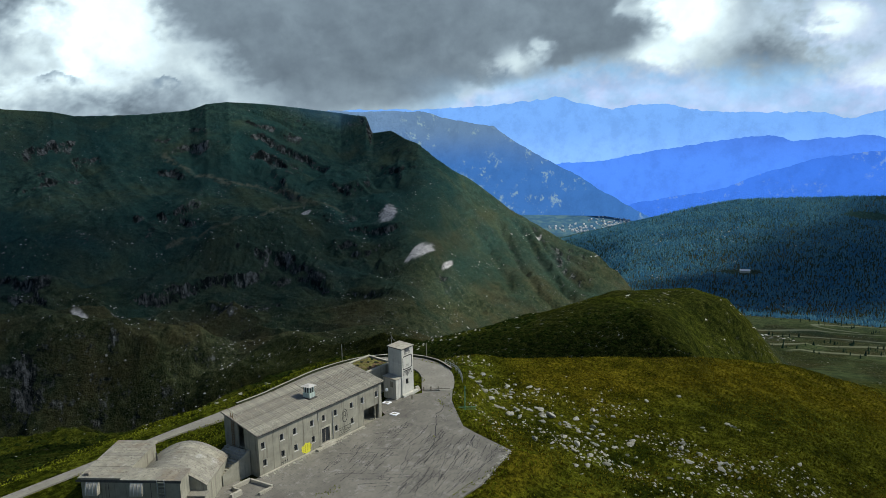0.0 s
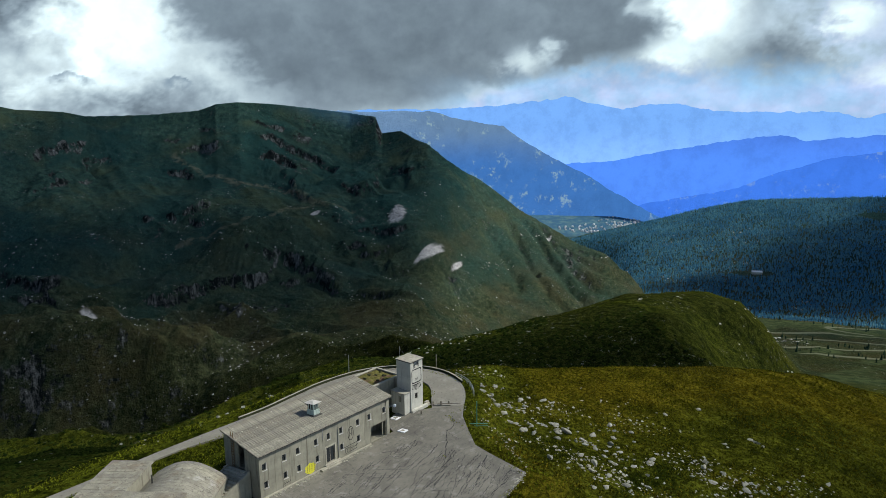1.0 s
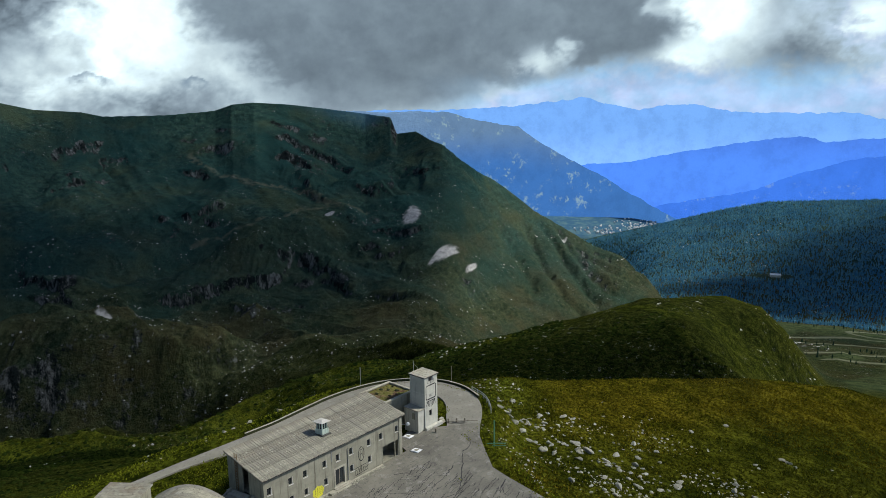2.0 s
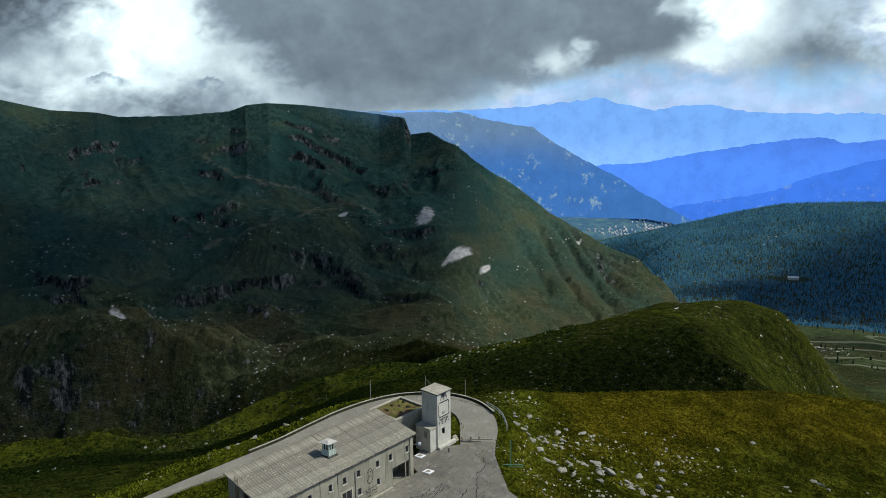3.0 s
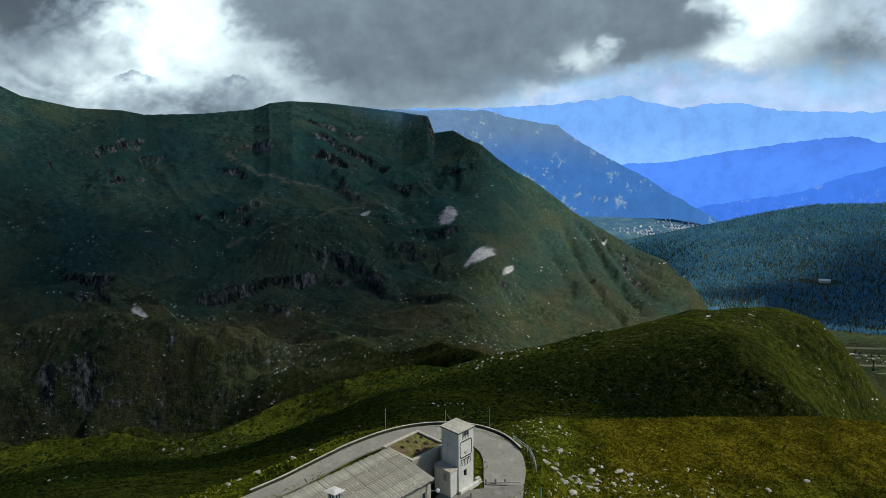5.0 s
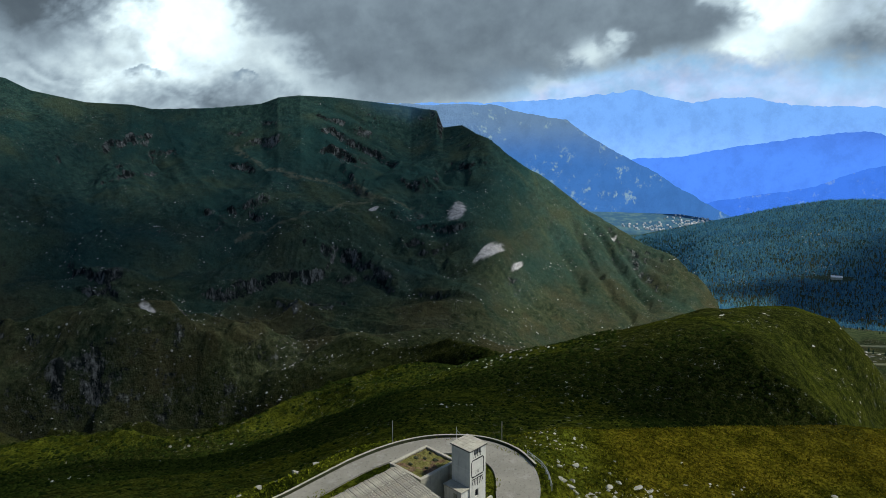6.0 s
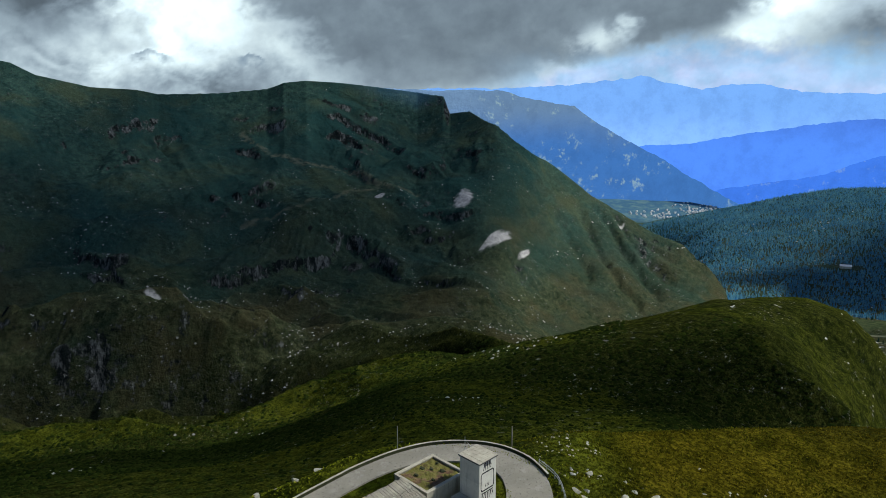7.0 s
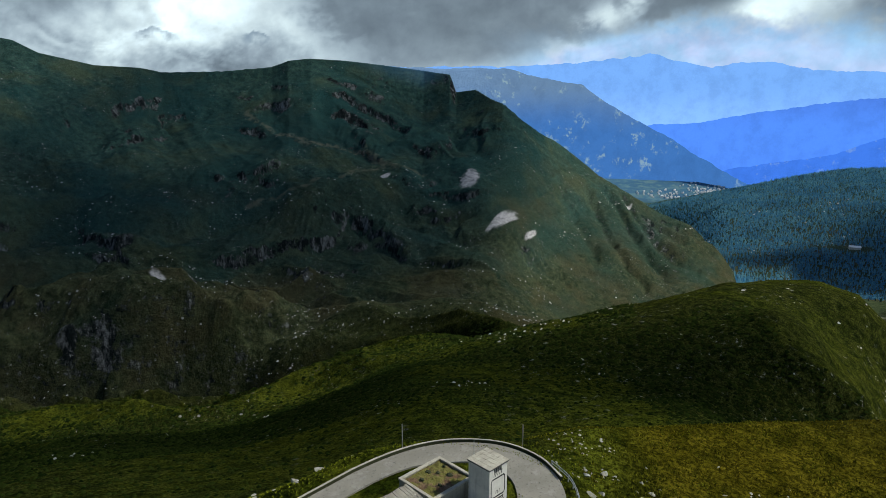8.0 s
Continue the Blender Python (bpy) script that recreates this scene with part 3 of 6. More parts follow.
    # two far summits whose tops show through the bright gap
    for ca, half, top in ((-23.3, 1.0, 2.35), (-17.4, 0.75, 2.25)):
        crest = top - 0.35 * np.abs(a2 - ca) / half + 0.22 * fbm(a2 / 0.7, a2 * 0 + ca, 5, 341, 0.6) + 0.08 * fine
        seen = smooth(-0.02, 0.05, crest - ee) * smooth(0.75, 0.05, crest - ee + 0.6 * fine) * smooth(half * 1.4, half * 0.7, np.abs(a2 - ca + 0.5 * puff))
        col = col * (1 - 0.75 * seen[..., None]) + np.array((0.13, 0.19, 0.26)) * 0.75 * seen[..., None]
    R = 4840.0
    e, a = np.radians(ee), np.radians(a2)
    cx, cy = uv_xy(R * np.cos(e) * np.sin(a), 33 + R * np.cos(e) * np.cos(a))
    ob = new("backdrop_sky", grid_mesh("backdrop_sky", np.stack(lay(cx, cy, 57 + R * np.sin(e), 4800.0), -1).reshape(-1, 3), len(el), len(az), True))
    layer = ob.data.attributes.new("cloud", "FLOAT_COLOR", "POINT")
    layer.data.foreach_set("color", np.concatenate([col, np.ones(col.shape[:2] + (1,))], -1).astype(np.float32).ravel())
    m = bpy.data.materials.new("cloudy_sky")
    m.use_nodes = True
    nt = m.node_tree
    nt.nodes.remove(nt.nodes["Principled BSDF"])
    em = nt.nodes.new("ShaderNodeEmission")
    at = nt.nodes.new("ShaderNodeAttribute")
    at.attribute_name = "cloud"
    wisps = grain(m, 160, 8, 0.6)
    tone = mix(m, span(m, wisps, 0.3, 0.7), (0.92, 0.92, 0.93), (1.08, 1.08, 1.07))
    mul = nt.nodes.new("ShaderNodeMix")
    mul.data_type, mul.blend_type = "RGBA", "MULTIPLY"
    mul.inputs[0].default_value = 1.0
    nt.links.new(at.outputs["Color"], mul.inputs[6])
    nt.links.new(tone, mul.inputs[7])
    nt.links.new(mul.outputs[2], em.inputs["Color"])
    nt.links.new(em.outputs[0], nt.nodes["Material Output"].inputs["Surface"])
    ob.data.materials.append(m)
    tagged(ob, "broken grey and white clouds over a hazy blue horizon", "sky", kind="structure")


cloud_sky()


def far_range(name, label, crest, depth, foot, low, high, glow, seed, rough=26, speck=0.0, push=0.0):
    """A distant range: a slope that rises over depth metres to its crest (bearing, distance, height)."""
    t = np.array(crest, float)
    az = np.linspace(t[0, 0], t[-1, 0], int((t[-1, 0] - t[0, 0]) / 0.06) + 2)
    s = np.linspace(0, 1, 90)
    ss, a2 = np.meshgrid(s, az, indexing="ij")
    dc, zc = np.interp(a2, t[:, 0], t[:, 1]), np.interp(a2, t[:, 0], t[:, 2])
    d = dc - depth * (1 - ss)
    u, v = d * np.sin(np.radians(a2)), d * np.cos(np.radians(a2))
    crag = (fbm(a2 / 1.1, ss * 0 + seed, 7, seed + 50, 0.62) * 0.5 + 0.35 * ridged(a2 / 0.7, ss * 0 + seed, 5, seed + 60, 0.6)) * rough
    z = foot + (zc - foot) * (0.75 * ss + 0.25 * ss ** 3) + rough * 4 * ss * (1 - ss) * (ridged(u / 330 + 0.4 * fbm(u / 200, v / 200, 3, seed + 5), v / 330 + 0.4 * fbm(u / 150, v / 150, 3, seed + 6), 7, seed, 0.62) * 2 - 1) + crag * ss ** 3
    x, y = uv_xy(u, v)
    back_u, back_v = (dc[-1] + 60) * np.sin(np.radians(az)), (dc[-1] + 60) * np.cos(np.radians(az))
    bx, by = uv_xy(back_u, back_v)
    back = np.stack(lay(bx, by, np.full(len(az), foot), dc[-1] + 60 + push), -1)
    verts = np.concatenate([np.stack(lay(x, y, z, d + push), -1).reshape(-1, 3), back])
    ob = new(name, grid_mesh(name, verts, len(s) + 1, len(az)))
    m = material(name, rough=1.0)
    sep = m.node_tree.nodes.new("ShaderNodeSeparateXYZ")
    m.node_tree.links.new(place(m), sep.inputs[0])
    # haze is painted in: bluer low down, and the slope itself glows
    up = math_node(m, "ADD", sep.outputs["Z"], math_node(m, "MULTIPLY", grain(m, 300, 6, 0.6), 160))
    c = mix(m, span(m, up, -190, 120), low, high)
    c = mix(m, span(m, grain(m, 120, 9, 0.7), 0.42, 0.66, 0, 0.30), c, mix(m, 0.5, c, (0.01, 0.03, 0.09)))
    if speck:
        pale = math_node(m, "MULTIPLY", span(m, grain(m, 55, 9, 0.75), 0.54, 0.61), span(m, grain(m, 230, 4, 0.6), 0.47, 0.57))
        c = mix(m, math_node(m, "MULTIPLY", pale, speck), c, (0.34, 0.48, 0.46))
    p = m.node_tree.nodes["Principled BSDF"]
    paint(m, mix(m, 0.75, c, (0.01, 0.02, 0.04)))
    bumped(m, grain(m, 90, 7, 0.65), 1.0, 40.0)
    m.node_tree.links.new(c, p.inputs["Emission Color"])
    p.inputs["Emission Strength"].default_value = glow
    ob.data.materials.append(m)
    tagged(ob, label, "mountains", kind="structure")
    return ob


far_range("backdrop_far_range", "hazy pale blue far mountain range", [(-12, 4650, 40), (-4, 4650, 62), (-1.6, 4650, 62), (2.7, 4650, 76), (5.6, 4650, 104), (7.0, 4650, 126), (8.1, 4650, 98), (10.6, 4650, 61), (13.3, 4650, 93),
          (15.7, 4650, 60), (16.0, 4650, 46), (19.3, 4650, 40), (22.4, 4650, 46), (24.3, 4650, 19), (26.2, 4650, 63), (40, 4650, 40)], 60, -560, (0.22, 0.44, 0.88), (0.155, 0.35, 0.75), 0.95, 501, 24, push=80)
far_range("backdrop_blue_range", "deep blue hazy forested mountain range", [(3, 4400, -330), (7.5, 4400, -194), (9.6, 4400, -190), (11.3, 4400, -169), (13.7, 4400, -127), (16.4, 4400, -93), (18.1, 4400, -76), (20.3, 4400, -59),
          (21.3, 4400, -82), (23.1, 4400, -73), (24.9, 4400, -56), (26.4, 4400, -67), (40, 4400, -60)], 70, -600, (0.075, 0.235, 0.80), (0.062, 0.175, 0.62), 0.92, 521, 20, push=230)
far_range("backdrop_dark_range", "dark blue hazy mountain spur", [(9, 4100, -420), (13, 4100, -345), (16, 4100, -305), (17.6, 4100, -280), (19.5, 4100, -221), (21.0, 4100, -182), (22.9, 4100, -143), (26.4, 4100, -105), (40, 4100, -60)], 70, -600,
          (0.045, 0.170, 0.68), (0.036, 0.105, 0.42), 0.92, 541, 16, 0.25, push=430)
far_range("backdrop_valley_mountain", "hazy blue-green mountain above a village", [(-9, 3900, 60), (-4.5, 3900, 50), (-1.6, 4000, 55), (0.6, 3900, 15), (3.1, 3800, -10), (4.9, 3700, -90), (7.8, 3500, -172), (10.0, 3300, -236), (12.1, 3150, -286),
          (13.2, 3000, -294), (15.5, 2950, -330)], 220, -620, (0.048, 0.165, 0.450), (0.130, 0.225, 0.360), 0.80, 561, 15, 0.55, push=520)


# overhead clouds added past the top of the view, to shade mountain and valley
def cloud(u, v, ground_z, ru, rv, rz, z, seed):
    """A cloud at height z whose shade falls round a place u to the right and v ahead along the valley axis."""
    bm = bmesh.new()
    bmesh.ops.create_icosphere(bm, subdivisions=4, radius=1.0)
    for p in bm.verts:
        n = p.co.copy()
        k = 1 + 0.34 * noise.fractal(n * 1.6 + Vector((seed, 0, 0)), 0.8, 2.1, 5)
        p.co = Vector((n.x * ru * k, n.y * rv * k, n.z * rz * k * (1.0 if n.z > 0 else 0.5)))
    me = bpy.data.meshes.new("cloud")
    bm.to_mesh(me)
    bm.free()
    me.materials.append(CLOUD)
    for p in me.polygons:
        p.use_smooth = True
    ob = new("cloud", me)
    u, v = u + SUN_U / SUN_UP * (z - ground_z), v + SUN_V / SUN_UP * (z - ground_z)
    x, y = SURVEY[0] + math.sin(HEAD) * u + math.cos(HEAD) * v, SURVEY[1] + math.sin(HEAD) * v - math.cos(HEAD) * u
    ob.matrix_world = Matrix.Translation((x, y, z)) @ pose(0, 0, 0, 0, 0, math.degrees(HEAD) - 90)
    tagged(ob, "unseen grey cloud added to shade a slope", "cloud", "clouds over the valley")


CLOUD = material("shade_cloud", (0.85, 0.86, 0.88), 1.0)
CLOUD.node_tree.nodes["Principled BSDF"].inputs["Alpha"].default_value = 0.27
# each placed above a slope that should be darker, some stacked
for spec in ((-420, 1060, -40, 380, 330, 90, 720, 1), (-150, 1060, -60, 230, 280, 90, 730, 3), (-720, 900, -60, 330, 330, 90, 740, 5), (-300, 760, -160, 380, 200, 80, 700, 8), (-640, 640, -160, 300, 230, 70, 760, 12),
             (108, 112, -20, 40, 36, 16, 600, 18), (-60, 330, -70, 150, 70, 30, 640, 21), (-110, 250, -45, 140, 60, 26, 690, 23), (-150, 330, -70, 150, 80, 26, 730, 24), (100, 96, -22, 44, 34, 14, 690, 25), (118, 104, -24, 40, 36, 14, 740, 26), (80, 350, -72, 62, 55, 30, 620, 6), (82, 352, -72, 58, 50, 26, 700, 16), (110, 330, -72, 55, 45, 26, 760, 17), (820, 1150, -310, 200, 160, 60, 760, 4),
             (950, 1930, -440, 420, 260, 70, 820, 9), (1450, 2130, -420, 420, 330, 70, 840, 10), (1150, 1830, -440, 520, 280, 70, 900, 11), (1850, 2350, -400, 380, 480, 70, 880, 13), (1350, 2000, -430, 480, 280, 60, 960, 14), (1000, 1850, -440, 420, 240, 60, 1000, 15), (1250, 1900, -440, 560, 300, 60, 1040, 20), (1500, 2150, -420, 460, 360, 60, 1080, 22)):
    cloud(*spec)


# ---- building helpers ----
# true plan of a building from its sketch: x offset and scale, y offset and scale
MAIN, TOWER, BLOCK = (0.0, 0.80, 0.0, 0.775), (0.19, 0.807, 0.72, 0.69), (-2.27, 0.7857, -2.92, 0.89)


def thing(name, base, label, category, group=""):
    ob = new(name)
    ob.empty_display_size = 0.5
    ob.location = [float(c) for c in lay(*base)] if any(base) else base
    return tagged(ob, label, category, group)


def root_of(ob):
    while ob.parent:
        ob = ob.parent
    return ob


def part(name, bm, mat, parent=None, label="", smooth_faces=False):
    """Link a bmesh, built in world coordinates, as one mesh; under a thing or a part it takes that thing's origin."""
    if parent is not None:
        bmesh.ops.translate(bm, verts=bm.verts, vec=-root_of(parent).location)
    me = bpy.data.meshes.new(name)
    bm.to_mesh(me)
    bm.free()
    me.materials.append(mat)
    for p in me.polygons:
        p.use_smooth = smooth_faces
    ob = new(name, me)
    if parent is not None:
        ob.parent = parent
    if label:
        tagged(ob, label)
    return ob


def squared(bm, plan=MAIN):
    for p in bm.verts:
        p.co.x, p.co.y = plan[0] + plan[1] * p.co.x, plan[2] + plan[3] * p.co.y
    return bm


def sited(name, bm, mat, parent=None, label="", smooth_faces=False, level=0.5):
    """A part drawn in the sketch plan, brought to its true place; level: the height at which it is sighted."""
    for p in bm.verts:
        x, y, _ = lay(p.co.x, p.co.y, level)
        p.co.x, p.co.y = float(x), float(y)
    return part(name, bm, mat, parent, label, smooth_faces)


def add_box(bm, x0, x1, y0, y1, z0, z1, bevel=0.0):
    m = Matrix.Translation(((x0 + x1) / 2, (y0 + y1) / 2, (z0 + z1) / 2)) @ Matrix.Diagonal((x1 - x0, y1 - y0, z1 - z0, 1))
    made = bmesh.ops.create_cube(bm, size=1, matrix=m)["verts"]
    if bevel:
        edges = list({e for p in made for e in p.link_edges})
        bmesh.ops.bevel(bm, geom=edges, offset=bevel, segments=1, affect="EDGES")
    return bm


def box(*a, bevel=0.0):
    return add_box(bmesh.new(), *a, bevel=bevel)


def prism(points, z0, z1):
    """An upright prism over a plan polygon; z1 may be a function of x."""
    bm = bmesh.new()
    top = z1 if callable(z1) else (lambda x: z1)
    low = [bm.verts.new((x, y, z0)) for x, y in points]
    up = [bm.verts.new((x, y, float(top(x)))) for x, y in points]
    bm.faces.new(up)
    bm.faces.new(low[::-1])
    n = len(points)
    for i in range(n):
        bm.faces.new((low[i], low[(i + 1) % n], up[(i + 1) % n], up[i]))
    bmesh.ops.recalc_face_normals(bm, faces=bm.faces)
    return bm


def pierced(x0, x1, z0, z1, y0, y1, holes):
    """A slab of wall in the x, z plane between y0 and y1, with holes (x0, x1, z0, z1) through it."""
    bm = bmesh.new()
    xs = sorted({x0, x1, *[h[k] for h in holes for k in (0, 1)]})
    zs = sorted({z0, z1, *[h[k] for h in holes for k in (2, 3)]})
    for a, b in zip(xs, xs[1:]):
        for c, d in zip(zs, zs[1:]):
            mx, mz = (a + b) / 2, (c + d) / 2
            if not any(h[0] < mx < h[1] and h[2] < mz < h[3] for h in holes):
                add_box(bm, a, b, y0, y1, c, d)
    bmesh.ops.remove_doubles(bm, verts=bm.verts, dist=0.001)
    inner = [f for f in bm.faces if any(g is not f and (g.calc_center_median() - f.calc_center_median()).length < 0.001 for e in f.edges for g in e.link_faces)]
    bmesh.ops.delete(bm, geom=inner, context="FACES")
    return bm


def tube(points, radius, sides=8):
    """A round rod along points."""
    bm = bmesh.new()
    rings = []
    pts = [Vector(p) for p in points]
    for i, p in enumerate(pts):
        way = (pts[min(i + 1, len(pts) - 1)] - pts[max(i - 1, 0)]).normalized()
        q = way.to_track_quat("Z", "Y")
        rings.append([bm.verts.new(p + q @ Vector((radius * math.cos(6.2832 * k / sides), radius * math.sin(6.2832 * k / sides), 0))) for k in range(sides)])
    for a, b in zip(rings, rings[1:]):
        for k in range(sides):
            bm.faces.new((a[k], a[(k + 1) % sides], b[(k + 1) % sides], b[k]))
    bm.faces.new(rings[0][::-1])
    bm.faces.new(rings[-1])
    return bm


def ribbon(left, right, zl, zr, thick=0.0):
    """A strip between two rows of plan points."""
    bm = bmesh.new()
    a = [bm.verts.new((x, y, z)) for (x, y), z in zip(left, zl)]
    b = [bm.verts.new((x, y, z)) for (x, y), z in zip(right, zr)]
    for i in range(len(a) - 1):
        bm.faces.new((a[i], a[i + 1], b[i + 1], b[i]))
    bmesh.ops.recalc_face_normals(bm, faces=bm.faces)
    if bm.faces[0].normal.z < 0 if hasattr(bm.faces, "ensure_lookup_table") and not bm.faces.ensure_lookup_table() else False:
        bmesh.ops.reverse_faces(bm, faces=bm.faces)
    if thick:
        made = bmesh.ops.extrude_face_region(bm, geom=list(bm.faces))["geom"]
        bmesh.ops.translate(bm, verts=[g for g in made if isinstance(g, bmesh.types.BMVert)], vec=(0, 0, -thick))
        bmesh.ops.recalc_face_normals(bm, faces=bm.faces)
    return bm


# ---- building materials ----
def rnd(m):
    return m.node_tree.nodes.new("ShaderNodeObjectInfo").outputs["Random"]


def island(m):
    return m.node_tree.nodes.new("ShaderNodeNewGeometry").outputs["Random Per Island"]


def plaster(name, light, dark, stain, streak=1.0):
    """Weathered render or concrete with vertical run-off stains."""
    m = material(name, rough=0.88)
    c = mix(m, span(m, grain(m, 1.6, 8, 0.65), 0.3, 0.7), dark, light)
    runs = grain(m, 1.0, 7, 0.65, place(m, (2.2, 2.2, 0.16)))
    c = mix(m, span(m, runs, 0.50, 0.72, 0, 0.75 * streak), c, stain)
    c = mix(m, span(m, grain(m, 0.25, 6, 0.7), 0.55, 0.75, 0, 0.35), c, stain)
    c = mix(m, span(m, rnd(m), 0, 1, 0, 0.18), c, stain)
    paint(m, c)
    bumped(m, grain(m, 0.3, 8, 0.7), 0.35, 0.05)
    return m


WALL = plaster("weathered_concrete", (0.34, 0.326, 0.252), (0.245, 0.233, 0.180), (0.10, 0.094, 0.070))
WHITE = plaster("white_render", (0.62, 0.605, 0.525), (0.50, 0.488, 0.42), (0.20, 0.194, 0.165), 0.7)
COPING = plaster("pale_coping", (0.45, 0.425, 0.34), (0.33, 0.31, 0.245), (0.15, 0.138, 0.10), 0.6)
HUT_PALE = plaster("pale_sill_stone", (0.60, 0.58, 0.54), (0.48, 0.46, 0.42), (0.26, 0.25, 0.22), 0.4)
MOSSY = plaster("mossy_stone", (0.050, 0.055, 0.026), (0.028, 0.034, 0.014), (0.012, 0.014, 0.006), 0.6)


def sheet_roof():
    m = material("weathered_roof_sheet", rough=0.75)
    c = mix(m, span(m, grain(m, 1.2, 8, 0.7), 0.3, 0.7), (0.23, 0.217, 0.165), (0.37, 0.352, 0.272))
    runs = grain(m, 1.0, 7, 0.7, place(m, (3.0, 0.25, 1)))
    c = mix(m, span(m, runs, 0.48, 0.70, 0, 0.65), c, (0.17, 0.155, 0.13))
    c = mix(m, span(m, grain(m, 5, 5, 0.6), 0.52, 0.70, 0, 0.6), c, (0.215, 0.19, 0.15))
    c = mix(m, span(m, grain(m, 7, 7, 0.7), 0.50, 0.62, 0, 0.65), c, (0.20, 0.155, 0.105))
    c = mix(m, span(m, grain(m, 0.45, 9, 0.85), 0.53, 0.62, 0, 0.85), c, (0.060, 0.052, 0.042))
    c = mix(m, span(m, grain(m, 2.6, 8, 0.75), 0.56, 0.64, 0, 0.6), c, (0.46, 0.45, 0.42))
    c = mix(m, span(m, rnd(m), 0, 1, 0, 0.45), c, (0.17, 0.16, 0.14))
    paint(m, c)
    bumped(m, grain(m, 0.2, 6, 0.7), 0.3, 0.03)
    return m


ROOF = sheet_roof()
SEAM = plaster("dark_seam", (0.10, 0.098, 0.09), (0.07, 0.068, 0.06), (0.03, 0.03, 0.028))


def asphalt(name, light, dark, turn, worn):
    m = material(name, rough=0.9)
    c = mix(m, span(m, grain(m, 6, 7, 0.65), 0.32, 0.68), dark, light)
    drag = grain(m, 1.0, 8, 0.7, place(m, (0.10, 1.5, 1), (0, 0, turn)))
    c = mix(m, span(m, drag, 0.50, 0.66, 0, 0.25 * worn), c, (0.065, 0.064, 0.063))
    c = mix(m, span(m, grain(m, 0.5, 7, 0.75), 0.53, 0.68, 0, 0.7), c, (0.055, 0.055, 0.055))
    scuff = grain(m, 1.0, 9, 0.78, place(m, (0.35, 3.2, 1), (0, 0, turn + 0.22)))
    c = mix(m, span(m, math_node(m, "MULTIPLY", scuff, span(m, grain(m, 9, 5, 0.6), 0.40, 0.58, 0.8, 1.0)), 0.56, 0.62, 0, 0.7 * worn), c, (0.045, 0.045, 0.045))
    c = mix(m, span(m, grain(m, 2.2, 9, 0.8), 0.52, 0.64, 0, 0.65), c, (0.29, 0.28, 0.25))
    paint(m, c)
    bumped(m, grain(m, 0.12, 6, 0.7), 0.4, 0.02)
    return m


YARD = asphalt("worn_yard_asphalt", (0.200, 0.189, 0.156), (0.132, 0.125, 0.104), -0.12, 1.0)
ROADTOP = asphalt("grey_road_asphalt", (0.25, 0.238, 0.195), (0.195, 0.185, 0.152), 0.0, 0.15)
TAR = material("tar_crack", (0.035, 0.036, 0.036), 0.9)
# near-black fill: the shade inside tower and turret put into a colour
DARK = material("dark_interior", (0.018, 0.018, 0.019), 0.6)
DARK_PANE = material("dark_pane", (0.03, 0.034, 0.036), 0.25)
# near-black panes stand in for the shade in window and door holes
BLACK = material("black_spray_paint", (0.025, 0.025, 0.025), 0.7)
YELLOW = material("yellow_spray_paint", (0.62, 0.58, 0.05), 0.7)
STEEL = material("galvanised_steel", (0.42, 0.43, 0.43), 0.5)
STEEL.node_tree.nodes["Principled BSDF"].inputs["Metallic"].default_value = 0.7
GREEN_PAINT = material("faded_green_paint", (0.10, 0.26, 0.16), 0.6)
PALE_GREEN = plaster("pale_green_paint", (0.52, 0.58, 0.53), (0.42, 0.50, 0.44), (0.16, 0.22, 0.18))
TIMBER = plaster("grey_timber", (0.30, 0.27, 0.22), (0.20, 0.18, 0.14), (0.09, 0.08, 0.06))
RUST = plaster("rusty_iron", (0.26, 0.19, 0.11), (0.17, 0.11, 0.06), (0.06, 0.045, 0.03))
SOIL = material("bare_roof_soil", rough=1.0)
_c = mix(SOIL, span(SOIL, grain(SOIL, 1.2, 8, 0.7), 0.35, 0.65), (0.085, 0.050, 0.028), (0.19, 0.125, 0.075))
paint(SOIL, mix(SOIL, span(SOIL, grain(SOIL, 2.2, 7, 0.7), 0.42, 0.54), _c, (0.125, 0.118, 0.030)))
bumped(SOIL, grain(SOIL, 0.4, 7, 0.7), 0.8, 0.2)


def stone_material(name, light, dark):
    m = material(name, rough=0.92)
    c = mix(m, span(m, grain(m, 0.7, 8, 0.7), 0.3, 0.7), dark, light)
    c = mix(m, span(m, grain(m, 0.2, 6, 0.7), 0.6, 0.75, 0, 0.5), c, (0.12, 0.12, 0.07))
    c = mix(m, span(m, island(m), 0, 1, 0, 0.4), c, dark)
    paint(m, c)
    bumped(m, grain(m, 0.3, 8, 0.7), 0.7, 0.12)
    return m


STONE = stone_material("pale_limestone", (0.46, 0.445, 0.36), (0.20, 0.195, 0.15))

# ---- yard and road ----
bm = prism([(-1.6, -0.15), (33.4, -0.15), (35.6, 3.2), (40.0, 4.4), (46.0, -0.2), (50.8, -4.4), (45.5, -7.4), (42.4, -10.0), (35.6, -16.0), (33.8, -20.0), (30.6, -28.4), (16, -31.0), (2, -30.6),
            (-14, -27), (-13, -9.5), (-2.6, -4.2)], -0.7, 0.03)
for fold in (30, 37, 44):
    bmesh.ops.bisect_plane(bm, geom=list(bm.verts) + list(bm.edges) + list(bm.faces), plane_co=(fold, 0, 0), plane_no=(1, 0, 0))
for p in bm.verts:
    if p.co.z > 0:
        p.co.z += float(yard_level(p.co.x))
yard = sited("pavement_yard", bm, YARD)
tagged(yard, "cracked grey asphalt yard in front of the building", "yard", kind="structure")
